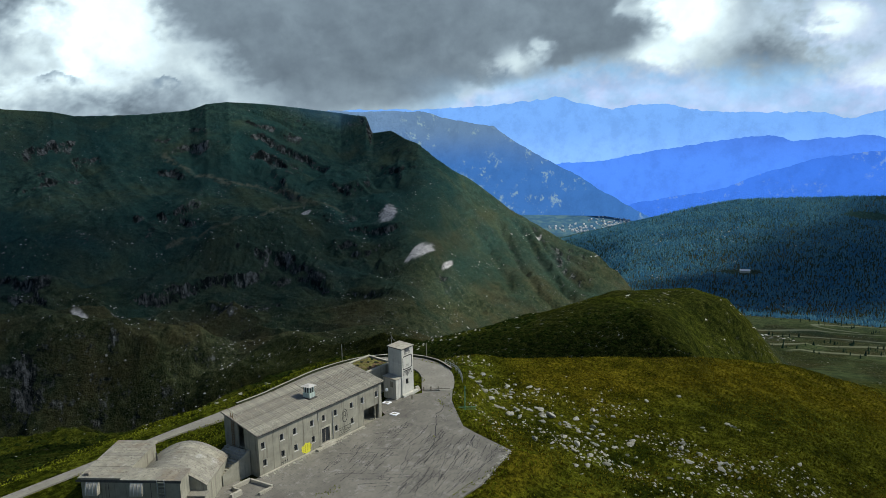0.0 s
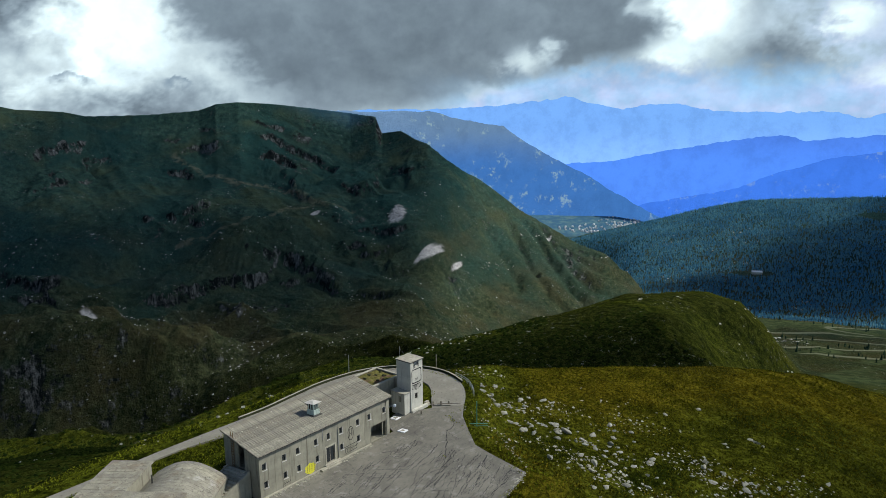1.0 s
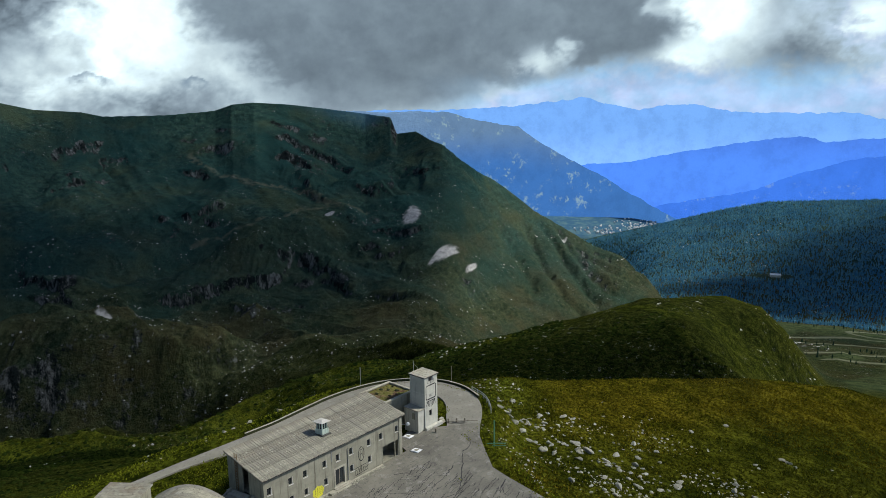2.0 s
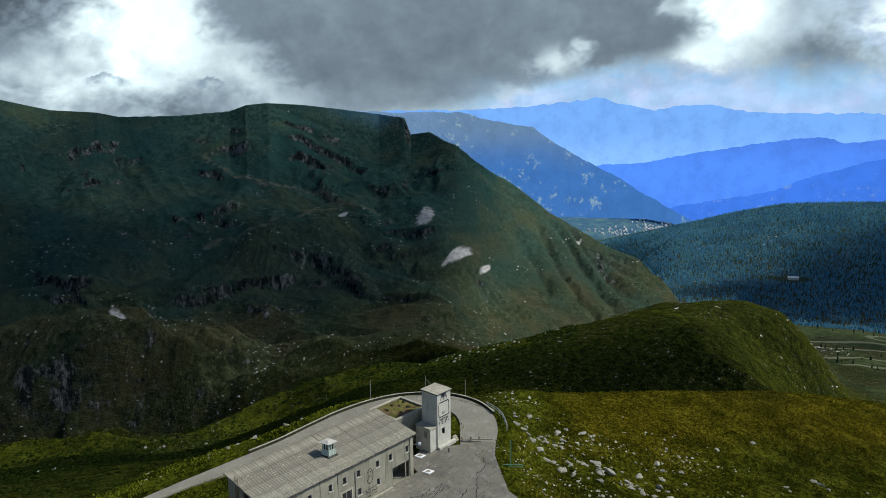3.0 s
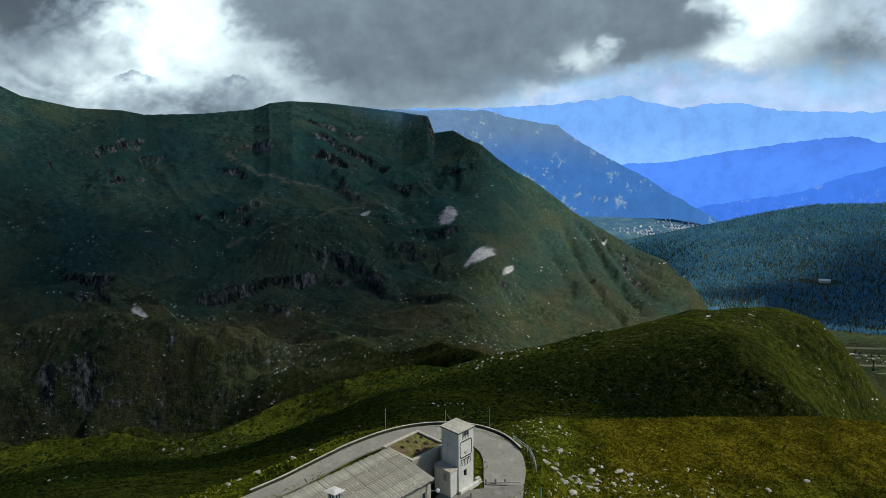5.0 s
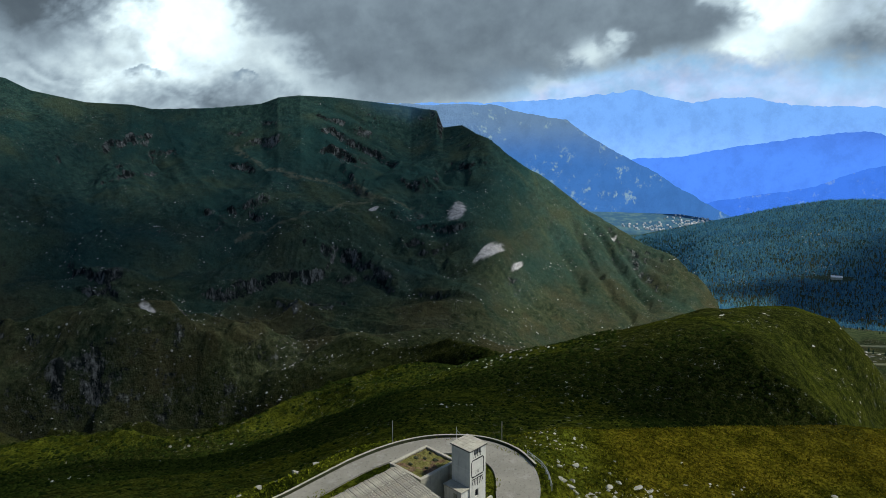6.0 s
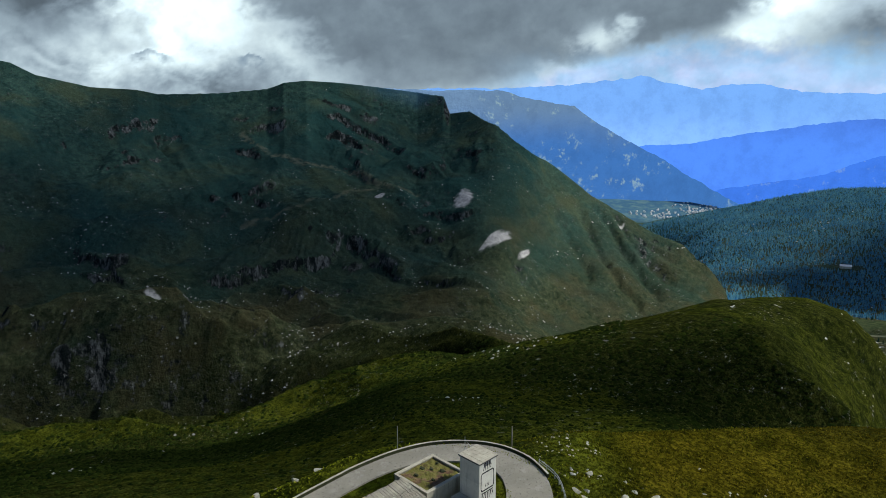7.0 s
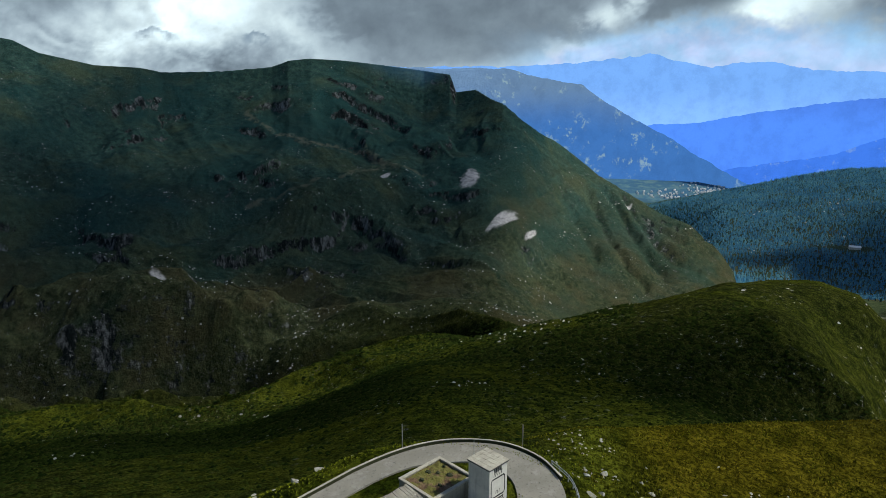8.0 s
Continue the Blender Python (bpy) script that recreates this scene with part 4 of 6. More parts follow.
OUTER = [(-80, 26.5), (-40, 27.3), (-15, 27.5), (5, 28), (14, 28), (23, 27.9), (39, 27.6), (52, 26.8), (60, 24.2), (65, 19.5), (66.8, 14.5), (65.8, 8.8), (62.5, 3.5), (57, -1), (50.8, -4.4)]
INNER = [(-80, 24.2), (-40, 25.0), (-15, 25.2), (5, 25.6), (14, 24.4), (26, 23.7), (40, 23.5), (50, 22.5), (55, 19.8), (58.5, 16.5), (59.4, 12.5), (58.0, 9.0), (55, 6), (50.6, 3), (46, -0.2)]
ro, ri = curve_points(OUTER, 6), curve_points(INNER, 6)
road = sited("road", ribbon(ro, ri, [float(yard_level(x)) + 0.01 for x, y in ro], [float(yard_level(x)) + 0.01 for x, y in ri], 0.6), ROADTOP)
tagged(road, "grey asphalt road bending round the tower", "road", kind="structure")

# cracks in the yard, opened and filled with tar
def crack(points, width):
    pts = []
    for (x0, y0), (x1, y1) in zip(points, points[1:]):
        for k in np.linspace(0, 1, 7, endpoint=False):
            pts.append((x0 + (x1 - x0) * k + random.uniform(-0.16, 0.16), y0 + (y1 - y0) * k + random.uniform(-0.16, 0.16)))
    pts.append(points[-1])
    w = [width * random.uniform(0.4, 1.2) for _ in pts]
    z = [float(yard_level(x)) + 0.034 for x, y in pts]
    sited("crack", ribbon([(x, y - a) for (x, y), a in zip(pts, w)], [(x + a * 0.6, y + a) for (x, y), a in zip(pts, w)], z, z), TAR, yard)


for line, wide in (([(29.2, -14.0), (24.5, -16.5), (21.0, -15.2)], 0.07), ([(37.8, -8.6), (33.5, -11.5), (29.2, -14.0)], 0.10), ([(44.6, -5.6), (40.5, -8.6), (37.8, -8.6), (36.2, -12.4)], 0.12),
                   ([(33, -20), (30.5, -20.5), (28.2, -22.6)], 0.12), ([(31.5, -23), (30, -26.5), (29.5, -27.6)], 0.09), ([(7, -9.5), (9.5, -13), (12.5, -19)], 0.08), ([(12.5, -19), (10, -23), (9, -29)], 0.10),
                   ([(15, -24), (22, -20.5), (28, -18)], 0.05), ([(12, -25), (20, -23), (27, -22)], 0.05), ([(14, -17), (20, -14.5), (26, -11)], 0.05), ([(24, -4), (26.5, -5.5)], 0.07), ([(18, -29), (24, -27), (29, -25.5)], 0.05)):
    crack(line, wide)

lean = random.Random(17)
for i in range(230):
    x, y = lean.uniform(7, 31), lean.uniform(-28, -5)
    k, w = lean.uniform(0.5, 3.2), lean.uniform(-0.12, 0.12)
    du, dv = (0.96, 0.24 + w) if i % 8 else (0.62 + w, -0.78)
    crack([(x - du * k, y - dv * k), (x, y), (x + du * k, y + dv * k)], lean.uniform(0.025, 0.085))


# kerb along the foot of the front
kerb = sited("trim_kerb", box(-0.4, 26.6, -0.55, -0.16, -0.3, 0.18, bevel=0.03), COPING)
tagged(kerb, "worn concrete kerb at the foot of the wall", "kerb", kind="structure")


# parapet on the outer side of the road
parapet = thing("road_parapet", (40, 28, 0), "low mossy stone parapet with pale coping beside the road", "parapet")
line = curve_points([(x + dx, y + dy) for (x, y), (dx, dy) in zip(OUTER[5:13], ((0, 0.3), (0, 0.3), (0.1, 0.35), (0.25, 0.3), (0.35, 0.1), (0.4, 0), (0.4, -0.1), (0.3, -0.2)))], 9)
for i in range(0, len(line) - 1):
    (x0, y0), (x1, y1) = line[i], line[i + 1]
    n = Vector((y0 - y1, x1 - x0)).normalized()
    for nm, w, z0, z1, mt, wob in (("stone_block", 0.15, -0.6, 0.40, MOSSY, 0.0), ("coping_stone", 0.17, 0.40, 0.47, COPING, 0.008)):
        lift = random.uniform(-wob, wob)
        quad = [(x0 - n.x * w, y0 - n.y * w), (x1 - n.x * w, y1 - n.y * w), (x1 + n.x * w, y1 + n.y * w), (x0 + n.x * w, y0 + n.y * w)]
        bm = bmesh.new()
        lo = [bm.verts.new((x, y, z0 + float(yard_level(x)))) for x, y in quad]
        up = [bm.verts.new((x, y, z1 + lift + float(yard_level(x)))) for x, y in quad]
        bm.faces.new(up)
        for k in range(4):
            bm.faces.new((lo[k], lo[(k + 1) % 4], up[(k + 1) % 4], up[k]))
        bmesh.ops.recalc_face_normals(bm, faces=bm.faces)
        sited(nm, bm, mt, parapet)

rail = thing("guard_rail", (60, 0, 1), "grey steel guard rail at the road bend", "guard rail")
rail_line = curve_points([(65.6, 6.6), (63.2, 2.4), (60.2, -0.6), (57.0, -3.0)], 4)
for h in (0.45, 0.85):
    sited("rail", tube([(x, y, float(yard_level(x)) + h) for x, y in rail_line], 0.06), STEEL, rail)
for x, y in rail_line[::2]:
    sited("post", box(x - 0.06, x + 0.06, y - 0.06, y + 0.06, 0.2, 2.0), STEEL, rail)

# ---- the long building ----
HIGH, BACKH, LONG, DEEP = 6.7, 8.0, 32.6, 11.0
main = thing("long_building", (0, 0, 0), "abandoned long concrete building with a weathered sheet roof", "building")
WIN_UP = [1.1, 5.4, 8.5, 12.8, 15.9, 19.1, 23.6, 26.8, 31.1]
WIN_LOW = [1.3, 5.5, 8.6, 13.0, 19.2, 23.7]
W2, H2 = 0.46, 0.52
holes = [(x - W2, x + W2, 4.75 - H2, 4.75 + H2) for x in WIN_UP] + [(x - W2, x + W2, 1.95 - H2, 1.95 + H2) for x in WIN_LOW]
DOOR, GATE = (15.2, 17.3, 0.4, 3.0), (27.2, 31.5, 0.06, 2.8)
holes += [DOOR, GATE]
bays = [0, 3.3, 7.0, 10.6, 14.4, 18.2, 21.4, 25.4, LONG]
# wall panels of the front, each with its openings
for a, b in zip(bays, bays[1:]):
    inside = [h for h in holes if h[0] >= a - 0.3 and h[1] <= b + 0.3]
    part("wall_panel", squared(pierced(a + 0.02, b - 0.02, -0.5, HIGH, 0.0, 0.32, inside)), WALL, main)
part("end_wall", squared(box(0.0, 0.3, 0.33, 4.4, -1.0, HIGH + 0.25)), WALL, main)
part("end_wall", squared(box(0.0, 0.3, 6.5, DEEP, -1.0, HIGH + 0.75)), WALL, main)
part("end_wall", squared(box(1.2, 1.5, 4.4, 6.5, -1.0, HIGH + 0.5)), WALL, main, "shadowed recessed entrance wall")
part("end_wall", squared(box(LONG - 0.3, LONG, 0.33, DEEP, -1.0, HIGH + 0.25)), WALL, main)
part("back_wall", squared(box(0.3, LONG - 0.3, DEEP - 0.3, DEEP, -1.0, BACKH - 0.15)), WALL, main)
part("floor_slab", squared(box(0.3, LONG - 0.3, 0.33, DEEP - 0.3, -0.4, 0.05)), WALL, main)
part("upper_floor", squared(box(0.3, LONG - 0.3, 0.33, DEEP - 0.3, 3.2, 3.4)), WALL, main)
part("garage_pier", squared(box(31.7, 32.6, -0.12, -0.01, -0.3, HIGH - 0.1, bevel=0.02)), WALL, main)
part("garage_post", squared(box(30.55, 30.75, 0.06, 0.26, 0.05, 2.8)), WALL, main)
part("garage_back", squared(box(26.6, 32.0, 3.6, 3.8, 0.05, 3.2)), WALL, main, "stained inner garage wall")
part("drainpipe", squared(tube([(18.2, -0.1, 5.4), (18.2, -0.1, 0.2)], 0.06)), STEEL, main)
part("drainpipe", squared(tube([(14.4, -0.07, 6.6), (14.4, -0.07, 4.6)], 0.05)), STEEL, main)
for x, z in [(x, 4.75) for x in WIN_UP] + [(x, 1.95) for x in WIN_LOW]:
    bm = pierced(x - W2 - 0.05, x + W2 + 0.05, z - H2 - 0.05, z + H2 + 0.05, -0.02, 0.0, [(x - W2, x + W2, z - H2, z + H2)])
    w = part("window", squared(bm), COPING, main)
    part("pane", squared(box(x - W2, x + W2, 0.27, 0.30, z - H2, z + H2)), DARK_PANE, w, "dark pane standing in for the open window's shade")
    part("sill", squared(box(x - W2 - 0.06, x + W2 + 0.08, -0.10, 0.20, z - H2 - 0.10, z - H2 - 0.004)), HUT_PALE, w, "pale stone sill")
    part("reveal", squared(box(x + W2 - 0.10, x + W2, 0.0, 0.26, z - H2, z + H2)), HUT_PALE, w)
dr = part("door", squared(pierced(DOOR[0], DOOR[1], DOOR[2], DOOR[3], 0.16, 0.24, [(15.35, 16.2, 0.5, 2.85), (16.3, 17.15, 0.5, 2.85)])), TIMBER, main)
part("pane", squared(box(15.3, 17.2, 0.19, 0.20, 0.45, 2.9)), DARK_PANE, dr)
part("door_surround", squared(pierced(14.9, 17.6, 0.3, 3.25, -0.06, 0.0, [DOOR])), COPING, main)
for k in range(3):
    part("step", squared(box(14.5, 17.9 + 0.2 * k, -0.6 - 0.42 * (2 - k) - 0.0, -0.16 if k == 2 else -0.6 - 0.42 * (1 - k), -0.3, 0.14 * (k + 1), bevel=0.02)), COPING, main)
part("ramp_slab", squared(box(13.0, 14.4, -1.4, -0.6, -0.3, 0.30, bevel=0.03)), COPING, main)

# roof sheets, side by side, each with a standing seam and lapped ends
SHEET = 0.495
bm = bmesh.new()
slope = (BACKH - HIGH) / DEEP
laps = 4
for k in range(laps):
    y0, y1 = -0.5 + (DEEP + 0.9) * k / laps, -0.5 + (DEEP + 0.9) * (k + 1) / laps - 0.07
    z0, z1 = slope * y0 + 0.05, slope * y1 + 0.02
    pts = [(0.045, y0, z0), (SHEET - 0.045, y0, z0), (SHEET - 0.045, y1, z1), (0.045, y1, z1)]
    lo = [bm.verts.new((0.80 * x, 0.775 * y, z - 0.10)) for x, y, z in pts]
    up = [bm.verts.new((0.80 * x, 0.775 * y, z)) for x, y, z in pts]
    bm.faces.new(up)
    for i in range(4):
        bm.faces.new((lo[i], lo[(i + 1) % 4], up[(i + 1) % 4], up[i]))
for x0, x1 in ((-0.022, 0.022),):
    y0, y1 = -0.5, DEEP + 0.4
    pts = [(x0, y0, slope * y0 - 0.05), (x1, y0, slope * y0 - 0.05), (x1, y1, slope * y1 - 0.05), (x0, y1, slope * y1 - 0.05)]
    lo = [bm.verts.new((0.80 * x, 0.775 * y, z - 0.1)) for x, y, z in pts]
    up = [bm.verts.new((0.80 * x, 0.775 * y, z + 0.10)) for x, y, z in pts]
    bm.faces.new(up)
    for i in range(4):
        bm.faces.new((lo[i], lo[(i + 1) % 4], up[(i + 1) % 4], up[i]))
sheet_mesh = bpy.data.meshes.new("roof_sheet")
bm.to_mesh(sheet_mesh)
bm.free()
sheet_mesh.materials.append(ROOF)
for k in range(68):
    ob = new("roof_sheet", sheet_mesh)
    ob.parent = main
    ob.location = (0.80 * (-0.45 + SHEET * k), random.uniform(-0.12, 0.06), HIGH + 0.14 + random.uniform(-0.015, 0.03))
    ob.rotation_euler = (random.uniform(-0.002, 0.002), random.uniform(-0.012, 0.012), random.uniform(-0.004, 0.004))
bm = box(-0.4, LONG + 0.4, -0.45, DEEP + 0.35, -0.09, 0.0)
for p in bm.verts:
    p.co.z += HIGH + slope * p.co.y
part("roof_deck", squared(bm), SEAM, main, "dark weathered roof deck and fascia")

# rusty ladder up the end wall
for y in (7.6, 8.3):
    part("ladder_rail", tube([(-0.12, 0.775 * y, 3.2), (-0.12, 0.775 * y, HIGH + 1.9)], 0.07, 6), RUST, main, "rusty ladder rail")
for k in range(12):
    part("ladder_rung", tube([(-0.12, 5.89, 3.4 + 0.42 * k), (-0.12, 6.43, 3.4 + 0.42 * k)], 0.05, 5), RUST, main)

# vent turret on the roof
turret = thing("roof_turret", (17.0, 3.9, 7.1), "small pale green louvred turret on the roof", "roof vent")
z0 = HIGH + slope * 3.9
sited("base", box(15.9, 17.9, 2.9, 4.9, z0 - 0.2, z0 + 0.35, bevel=0.03), SEAM, turret, "dark flashing base")
sited("housing", box(16.15, 17.65, 3.15, 4.65, z0 + 0.35, z0 + 1.15, bevel=0.02), PALE_GREEN, turret)
for x in (16.22, 16.72, 17.22):
    sited("louvre_post", box(x, x + 0.14, 3.15, 3.29, z0 + 1.15, z0 + 2.25), PALE_GREEN, turret)
    sited("louvre_post", box(16.15, 16.29, x - 13.0, x - 12.86, z0 + 1.15, z0 + 2.25), PALE_GREEN, turret)
sited("core", box(16.35, 17.6, 3.35, 4.6, z0 + 1.15, z0 + 2.25), DARK, turret, "near-black box for the shade behind the louvres")
bm = bmesh.new()
bmesh.ops.create_cone(bm, cap_ends=True, segments=4, radius1=1.5, radius2=0.5, depth=0.30, matrix=Matrix.Translation((16.9, 3.9, z0 + 2.40)) @ Matrix.Rotation(radians(45), 4, "Z"))
sited("cap", bm, HUT_PALE, turret, "pale low cap")

# sprayed marks on the front: plain bars and outlines
def sprayed(name, mat, pieces, label):
    bm = bmesh.new()
    for (x0, z0), (x1, z1), w in pieces:
        d = Vector((x1 - x0, 0, z1 - z0))
        n = Vector((-d.z, 0, d.x)).normalized() * w / 2
        q = [bm.verts.new((x, -0.008, z)) for x, z in ((x0 - n.x, z0 - n.z), (x1 - n.x, z1 - n.z), (x1 + n.x, z1 + n.z), (x0 + n.x, z0 + n.z))]
        bm.faces.new(q)
    part(name, squared(bm), mat, main, label)


oval = [(21.6 + 0.72 * math.cos(a), 3.5 + 1.15 * math.sin(a)) for a in np.linspace(0, 6.283, 19)]
sprayed("sprayed_mark", BLACK, [(p, q, 0.13) for p, q in zip(oval, oval[1:])] + [((21.3, 3.0), (21.35, 4.1), 0.10), ((21.85, 3.0), (21.85, 4.1), 0.10), ((21.3, 3.5), (21.9, 3.5), 0.09), ((21.2, 4.2), (22.0, 4.2), 0.09)], "black sprayed oval outline")
random.seed(5)
bars = []
for k in range(7):
    x = 20.0 + 0.5 * k
    bars += [((x, 0.55 + 0.12 * k * 0.3), (x + random.uniform(-0.1, 0.2), 1.35 + random.uniform(-0.2, 0.3)), 0.10), ((x, 1.0), (x + 0.4, 1.1 + random.uniform(-0.3, 0.3)), 0.09)]
sprayed("sprayed_mark", BLACK, bars + [((19.7, 1.55), (23.4, 1.6), 0.08), ((19.8, 0.4), (23.2, 0.55), 0.08)], "illegible black sprayed bars")
bars = [((4.9 + 0.45 * k, 0.3), (5.1 + 0.45 * k, 0.95), 0.08) for k in range(4)] + [((4.9, 0.6), (6.5, 0.7), 0.07)]
sprayed("sprayed_mark", BLACK, bars, "illegible small black bars")
blob = bmesh.new()
ring = [blob.verts.new((11.2 + r * 1.35 * math.cos(a), -0.005, 1.05 + r * 0.95 * math.sin(a))) for a, r in ((a, random.uniform(0.8, 1.05)) for a in np.linspace(0, 6.283, 22, endpoint=False))]
blob.faces.new(ring)
part("sprayed_mark", squared(blob), YELLOW, main, "bright yellow sprayed patch")
sprayed("sprayed_mark", BLACK, [((10.4 + 0.42 * k, 0.5), (10.55 + 0.42 * k, 1.6), 0.06) for k in range(5)], "thin dark strokes on the yellow patch")

# ---- tower ----
T0, T1, U0, U1, TOP = 41.15, 45.15, 1.2, 6.2, 10.1
tower = thing("concrete_tower", (43, 3.6, 0.9), "white-washed square concrete tower with sprayed outlines", "tower")
for z0, z1 in ((0.2, 4.1), (4.13, 7.2), (7.23, TOP)):
    holes = [(42.5, 43.3, 3.0, 4.05)] if z1 < 5 else ([(42.2, 43.9, 9.3, 10.2)] if z0 > 7 else [])
    part("wall_panel", squared(pierced(T0, T1, z0, z1, U0, U0 + 0.25, holes), TOWER), WHITE, tower)
    part("wall_panel", squared(box(T0, T0 + 0.25, U0 + 0.252, U1, z0, z1), TOWER), WHITE, tower)
    part("wall_panel", squared(box(T1 - 0.25, T1, U0 + 0.252, U1, z0, z1), TOWER), WHITE, tower)
    part("wall_panel", squared(box(T0 + 0.252, T1 - 0.252, U1 - 0.25, U1, z0, z1), TOWER), WHITE, tower)
part("core", squared(box(T0 + 0.3, T1 - 0.3, U0 + 0.45, U1 - 0.3, 0.2, TOP - 0.1), TOWER), DARK, tower, "near-black box for the shade inside")
for x in (42.55, 42.95, 43.35, 43.75):
    part("bar", squared(box(x - 0.05, x + 0.05, U0 + 0.05, U0 + 0.15, 9.3, 10.2), TOWER), STEEL, tower)
lid = box(T0 - 0.25, T1 + 0.25, U0 - 0.25, U1 + 0.25, TOP, TOP + 0.16, bevel=0.03)
part("roof_slab", squared(lid, TOWER), SEAM, tower, "dark worn roof edge")
for i in range(5):
    for j in range(6):
        x, y = T0 - 0.24 + 0.9 * i, U0 - 0.24 + 0.915 * j
        bm = box(x + 0.02, x + 0.88, y + 0.02, y + 0.9, TOP + 0.16, TOP + 0.22 + random.uniform(0, 0.025))
        part("roof_tile", squared(bm, TOWER), COPING, tower)
part("lean_to", squared(box(39.2, T0 - 0.005, U0 + 0.25, U1 - 0.1, 0.2, 4.6), TOWER), WHITE, tower, "white lower wing with a flat roof")
part("lean_to_roof", squared(box(39.0, T0 - 0.006, U0 + 0.05, U1 + 0.1, 4.6, 4.78, bevel=0.03), TOWER), COPING, tower)
part("hatch", squared(box(39.15, 39.2, 2.6, 3.5, 3.0, 4.1), TOWER), WALL, tower, "grey closed hatch")
part("plinth", squared(box(T0 - 0.2, T1 + 0.9, U0 - 0.80, U0 - 0.01, 0.1, 1.25, bevel=0.04), TOWER), WHITE, tower, "white plinth along the foot")
for k in range(4):
    part("step", squared(box(T1 + 0.9, T1 + 2.0, U0 - 0.9 + 0.3 * k, U0 + 0.6, 0.3 + 0.28 * k, 0.58 + 0.28 * k), TOWER), COPING, tower)


def drawn(points, w, closed=False):
    pts = points + [points[0]] if closed else points
    bm = bmesh.new()
    for (x0, z0), (x1, z1) in zip(pts, pts[1:]):
        d = Vector((x1 - x0, 0, z1 - z0))
        n = Vector((-d.z, 0, d.x)).normalized() * w / 2
        q = [bm.verts.new((x, U0 - 0.011, z)) for x, z in ((x0 - n.x, z0 - n.z), (x1 - n.x, z1 - n.z), (x1 + n.x, z1 + n.z), (x0 + n.x, z0 + n.z))]
        bm.faces.new(q)
    return squared(bm, TOWER)


part("sprayed_mark", drawn([(41.75, 6.1), (41.55, 6.4), (41.55, 8.3), (41.75, 8.6), (44.4, 8.6), (44.6, 8.3), (44.6, 6.4), (44.4, 6.1)], 0.20, True), BLACK, tower, "black rounded rectangle outline")
for k in range(7):
    part("sprayed_mark", drawn([(42.0 + 0.36 * k, 5.7), (41.7 + 0.46 * k, 4.6 + 0.12 * abs(k - 3))], 0.17), BLACK, tower, "black fanned stripe")
part("sprayed_mark", drawn([(41.7, 5.75), (44.4, 5.75)], 0.14), BLACK, tower)
for x in (42.6, 42.95, 43.3):
    part("sprayed_mark", drawn([(x, 6.5), (x + 0.12, 6.95)], 0.12), BLACK, tower)
for x in (42.1, 42.5, 42.95, 43.4, 43.8):
    part("sprayed_mark", drawn([(x, 8.9), (x + 0.15, 9.5)], 0.14), BLACK, tower)
part("mast", squared(tube([(42.6, 6.5, 0.9), (42.6, 6.5, 12.2)], 0.05), TOWER), STEEL, tower)
part("stay", squared(tube([(42.6, 6.5, 11.8), (44.0, 6.4, 10.4)], 0.025, 5), TOWER), STEEL, tower)

# ---- earth-roofed block ----
E0, E1, N0, N1, EZ = 39.5, 48.6, 10.5, 17.7, 5.85
block = thing("earth_roofed_block", (44, 14, 0.9), "low concrete block with a soil-covered roof and pale parapet", "outbuilding")
part("wall", squared(box(E0, E1, N0, N0 + 0.3, 0.0, EZ), BLOCK), WALL, block)
part("wall", squared(box(E0, E1, N1 - 0.3, N1, 0.0, EZ), BLOCK), WALL, block)
part("wall", squared(box(E0, E0 + 0.3, N0 + 0.302, N1 - 0.302, 0.0, EZ), BLOCK), WALL, block)
part("wall", squared(box(E1 - 0.3, E1, N0 + 0.302, N1 - 0.302, 0.0, EZ), BLOCK), WALL, block)
for a in ((E0 - 0.12, E1 + 0.12, N0 - 0.12, N0 + 0.45), (E0 - 0.12, E1 + 0.12, N1 - 0.45, N1 + 0.12), (E0 - 0.12, E0 + 0.45, N0 + 0.452, N1 - 0.452), (E1 - 0.45, E1 + 0.12, N0 + 0.452, N1 - 0.452)):
    part("coping", squared(box(*a, EZ + 0.003, EZ + 0.22, bevel=0.03), BLOCK), COPING, block)
bm = bmesh.new()
bmesh.ops.create_grid(bm, x_segments=40, y_segments=34, size=0.5, matrix=Matrix.Translation(((E0 + E1) / 2, (N0 + N1) / 2, EZ - 0.12)) @ Matrix.Diagonal((E1 - E0 - 0.7, N1 - N0 - 0.7, 1, 1)))
for p in bm.verts:
    p.co.z += 0.16 * noise.fractal(p.co * 0.9, 0.9, 2.0, 4)
part("soil", squared(bm, BLOCK), SOIL, block, "reddish bare soil with thin grass")
for x, y in ((46.3, 13.4), (43.2, 12.6), (45.4, 15.0), (42.2, 15.4), (44.4, 16.2), (47.4, 15.6)):
    bm = bmesh.new()
    bmesh.ops.create_icosphere(bm, subdivisions=2, radius=1.0)
    r = random.uniform(0.2, 0.45)
    for p in bm.verts:
        p.co = Vector((x, y, EZ)) + Vector((p.co.x * r, p.co.y * r * 1.3, p.co.z * 0.14)) * (1 + 0.4 * noise.noise(p.co * 2 + Vector((x, y, 0))))
    part("shrub", squared(bm, BLOCK), MOSSY, block, "dark low shrub")
part("dark_passage", squared(box(36.0, 39.4, 8.0, 11.5, 0.4, 3.0), BLOCK), MOSSY, block, "overgrown dark wall of the passage")

# ---- low annex and vaulted hall ----
AX, AY = Vector((0.866, 0.5, 0)), Vector((0.5, -0.866, 0))
AO = Vector((-24.1, 11.4, 0))


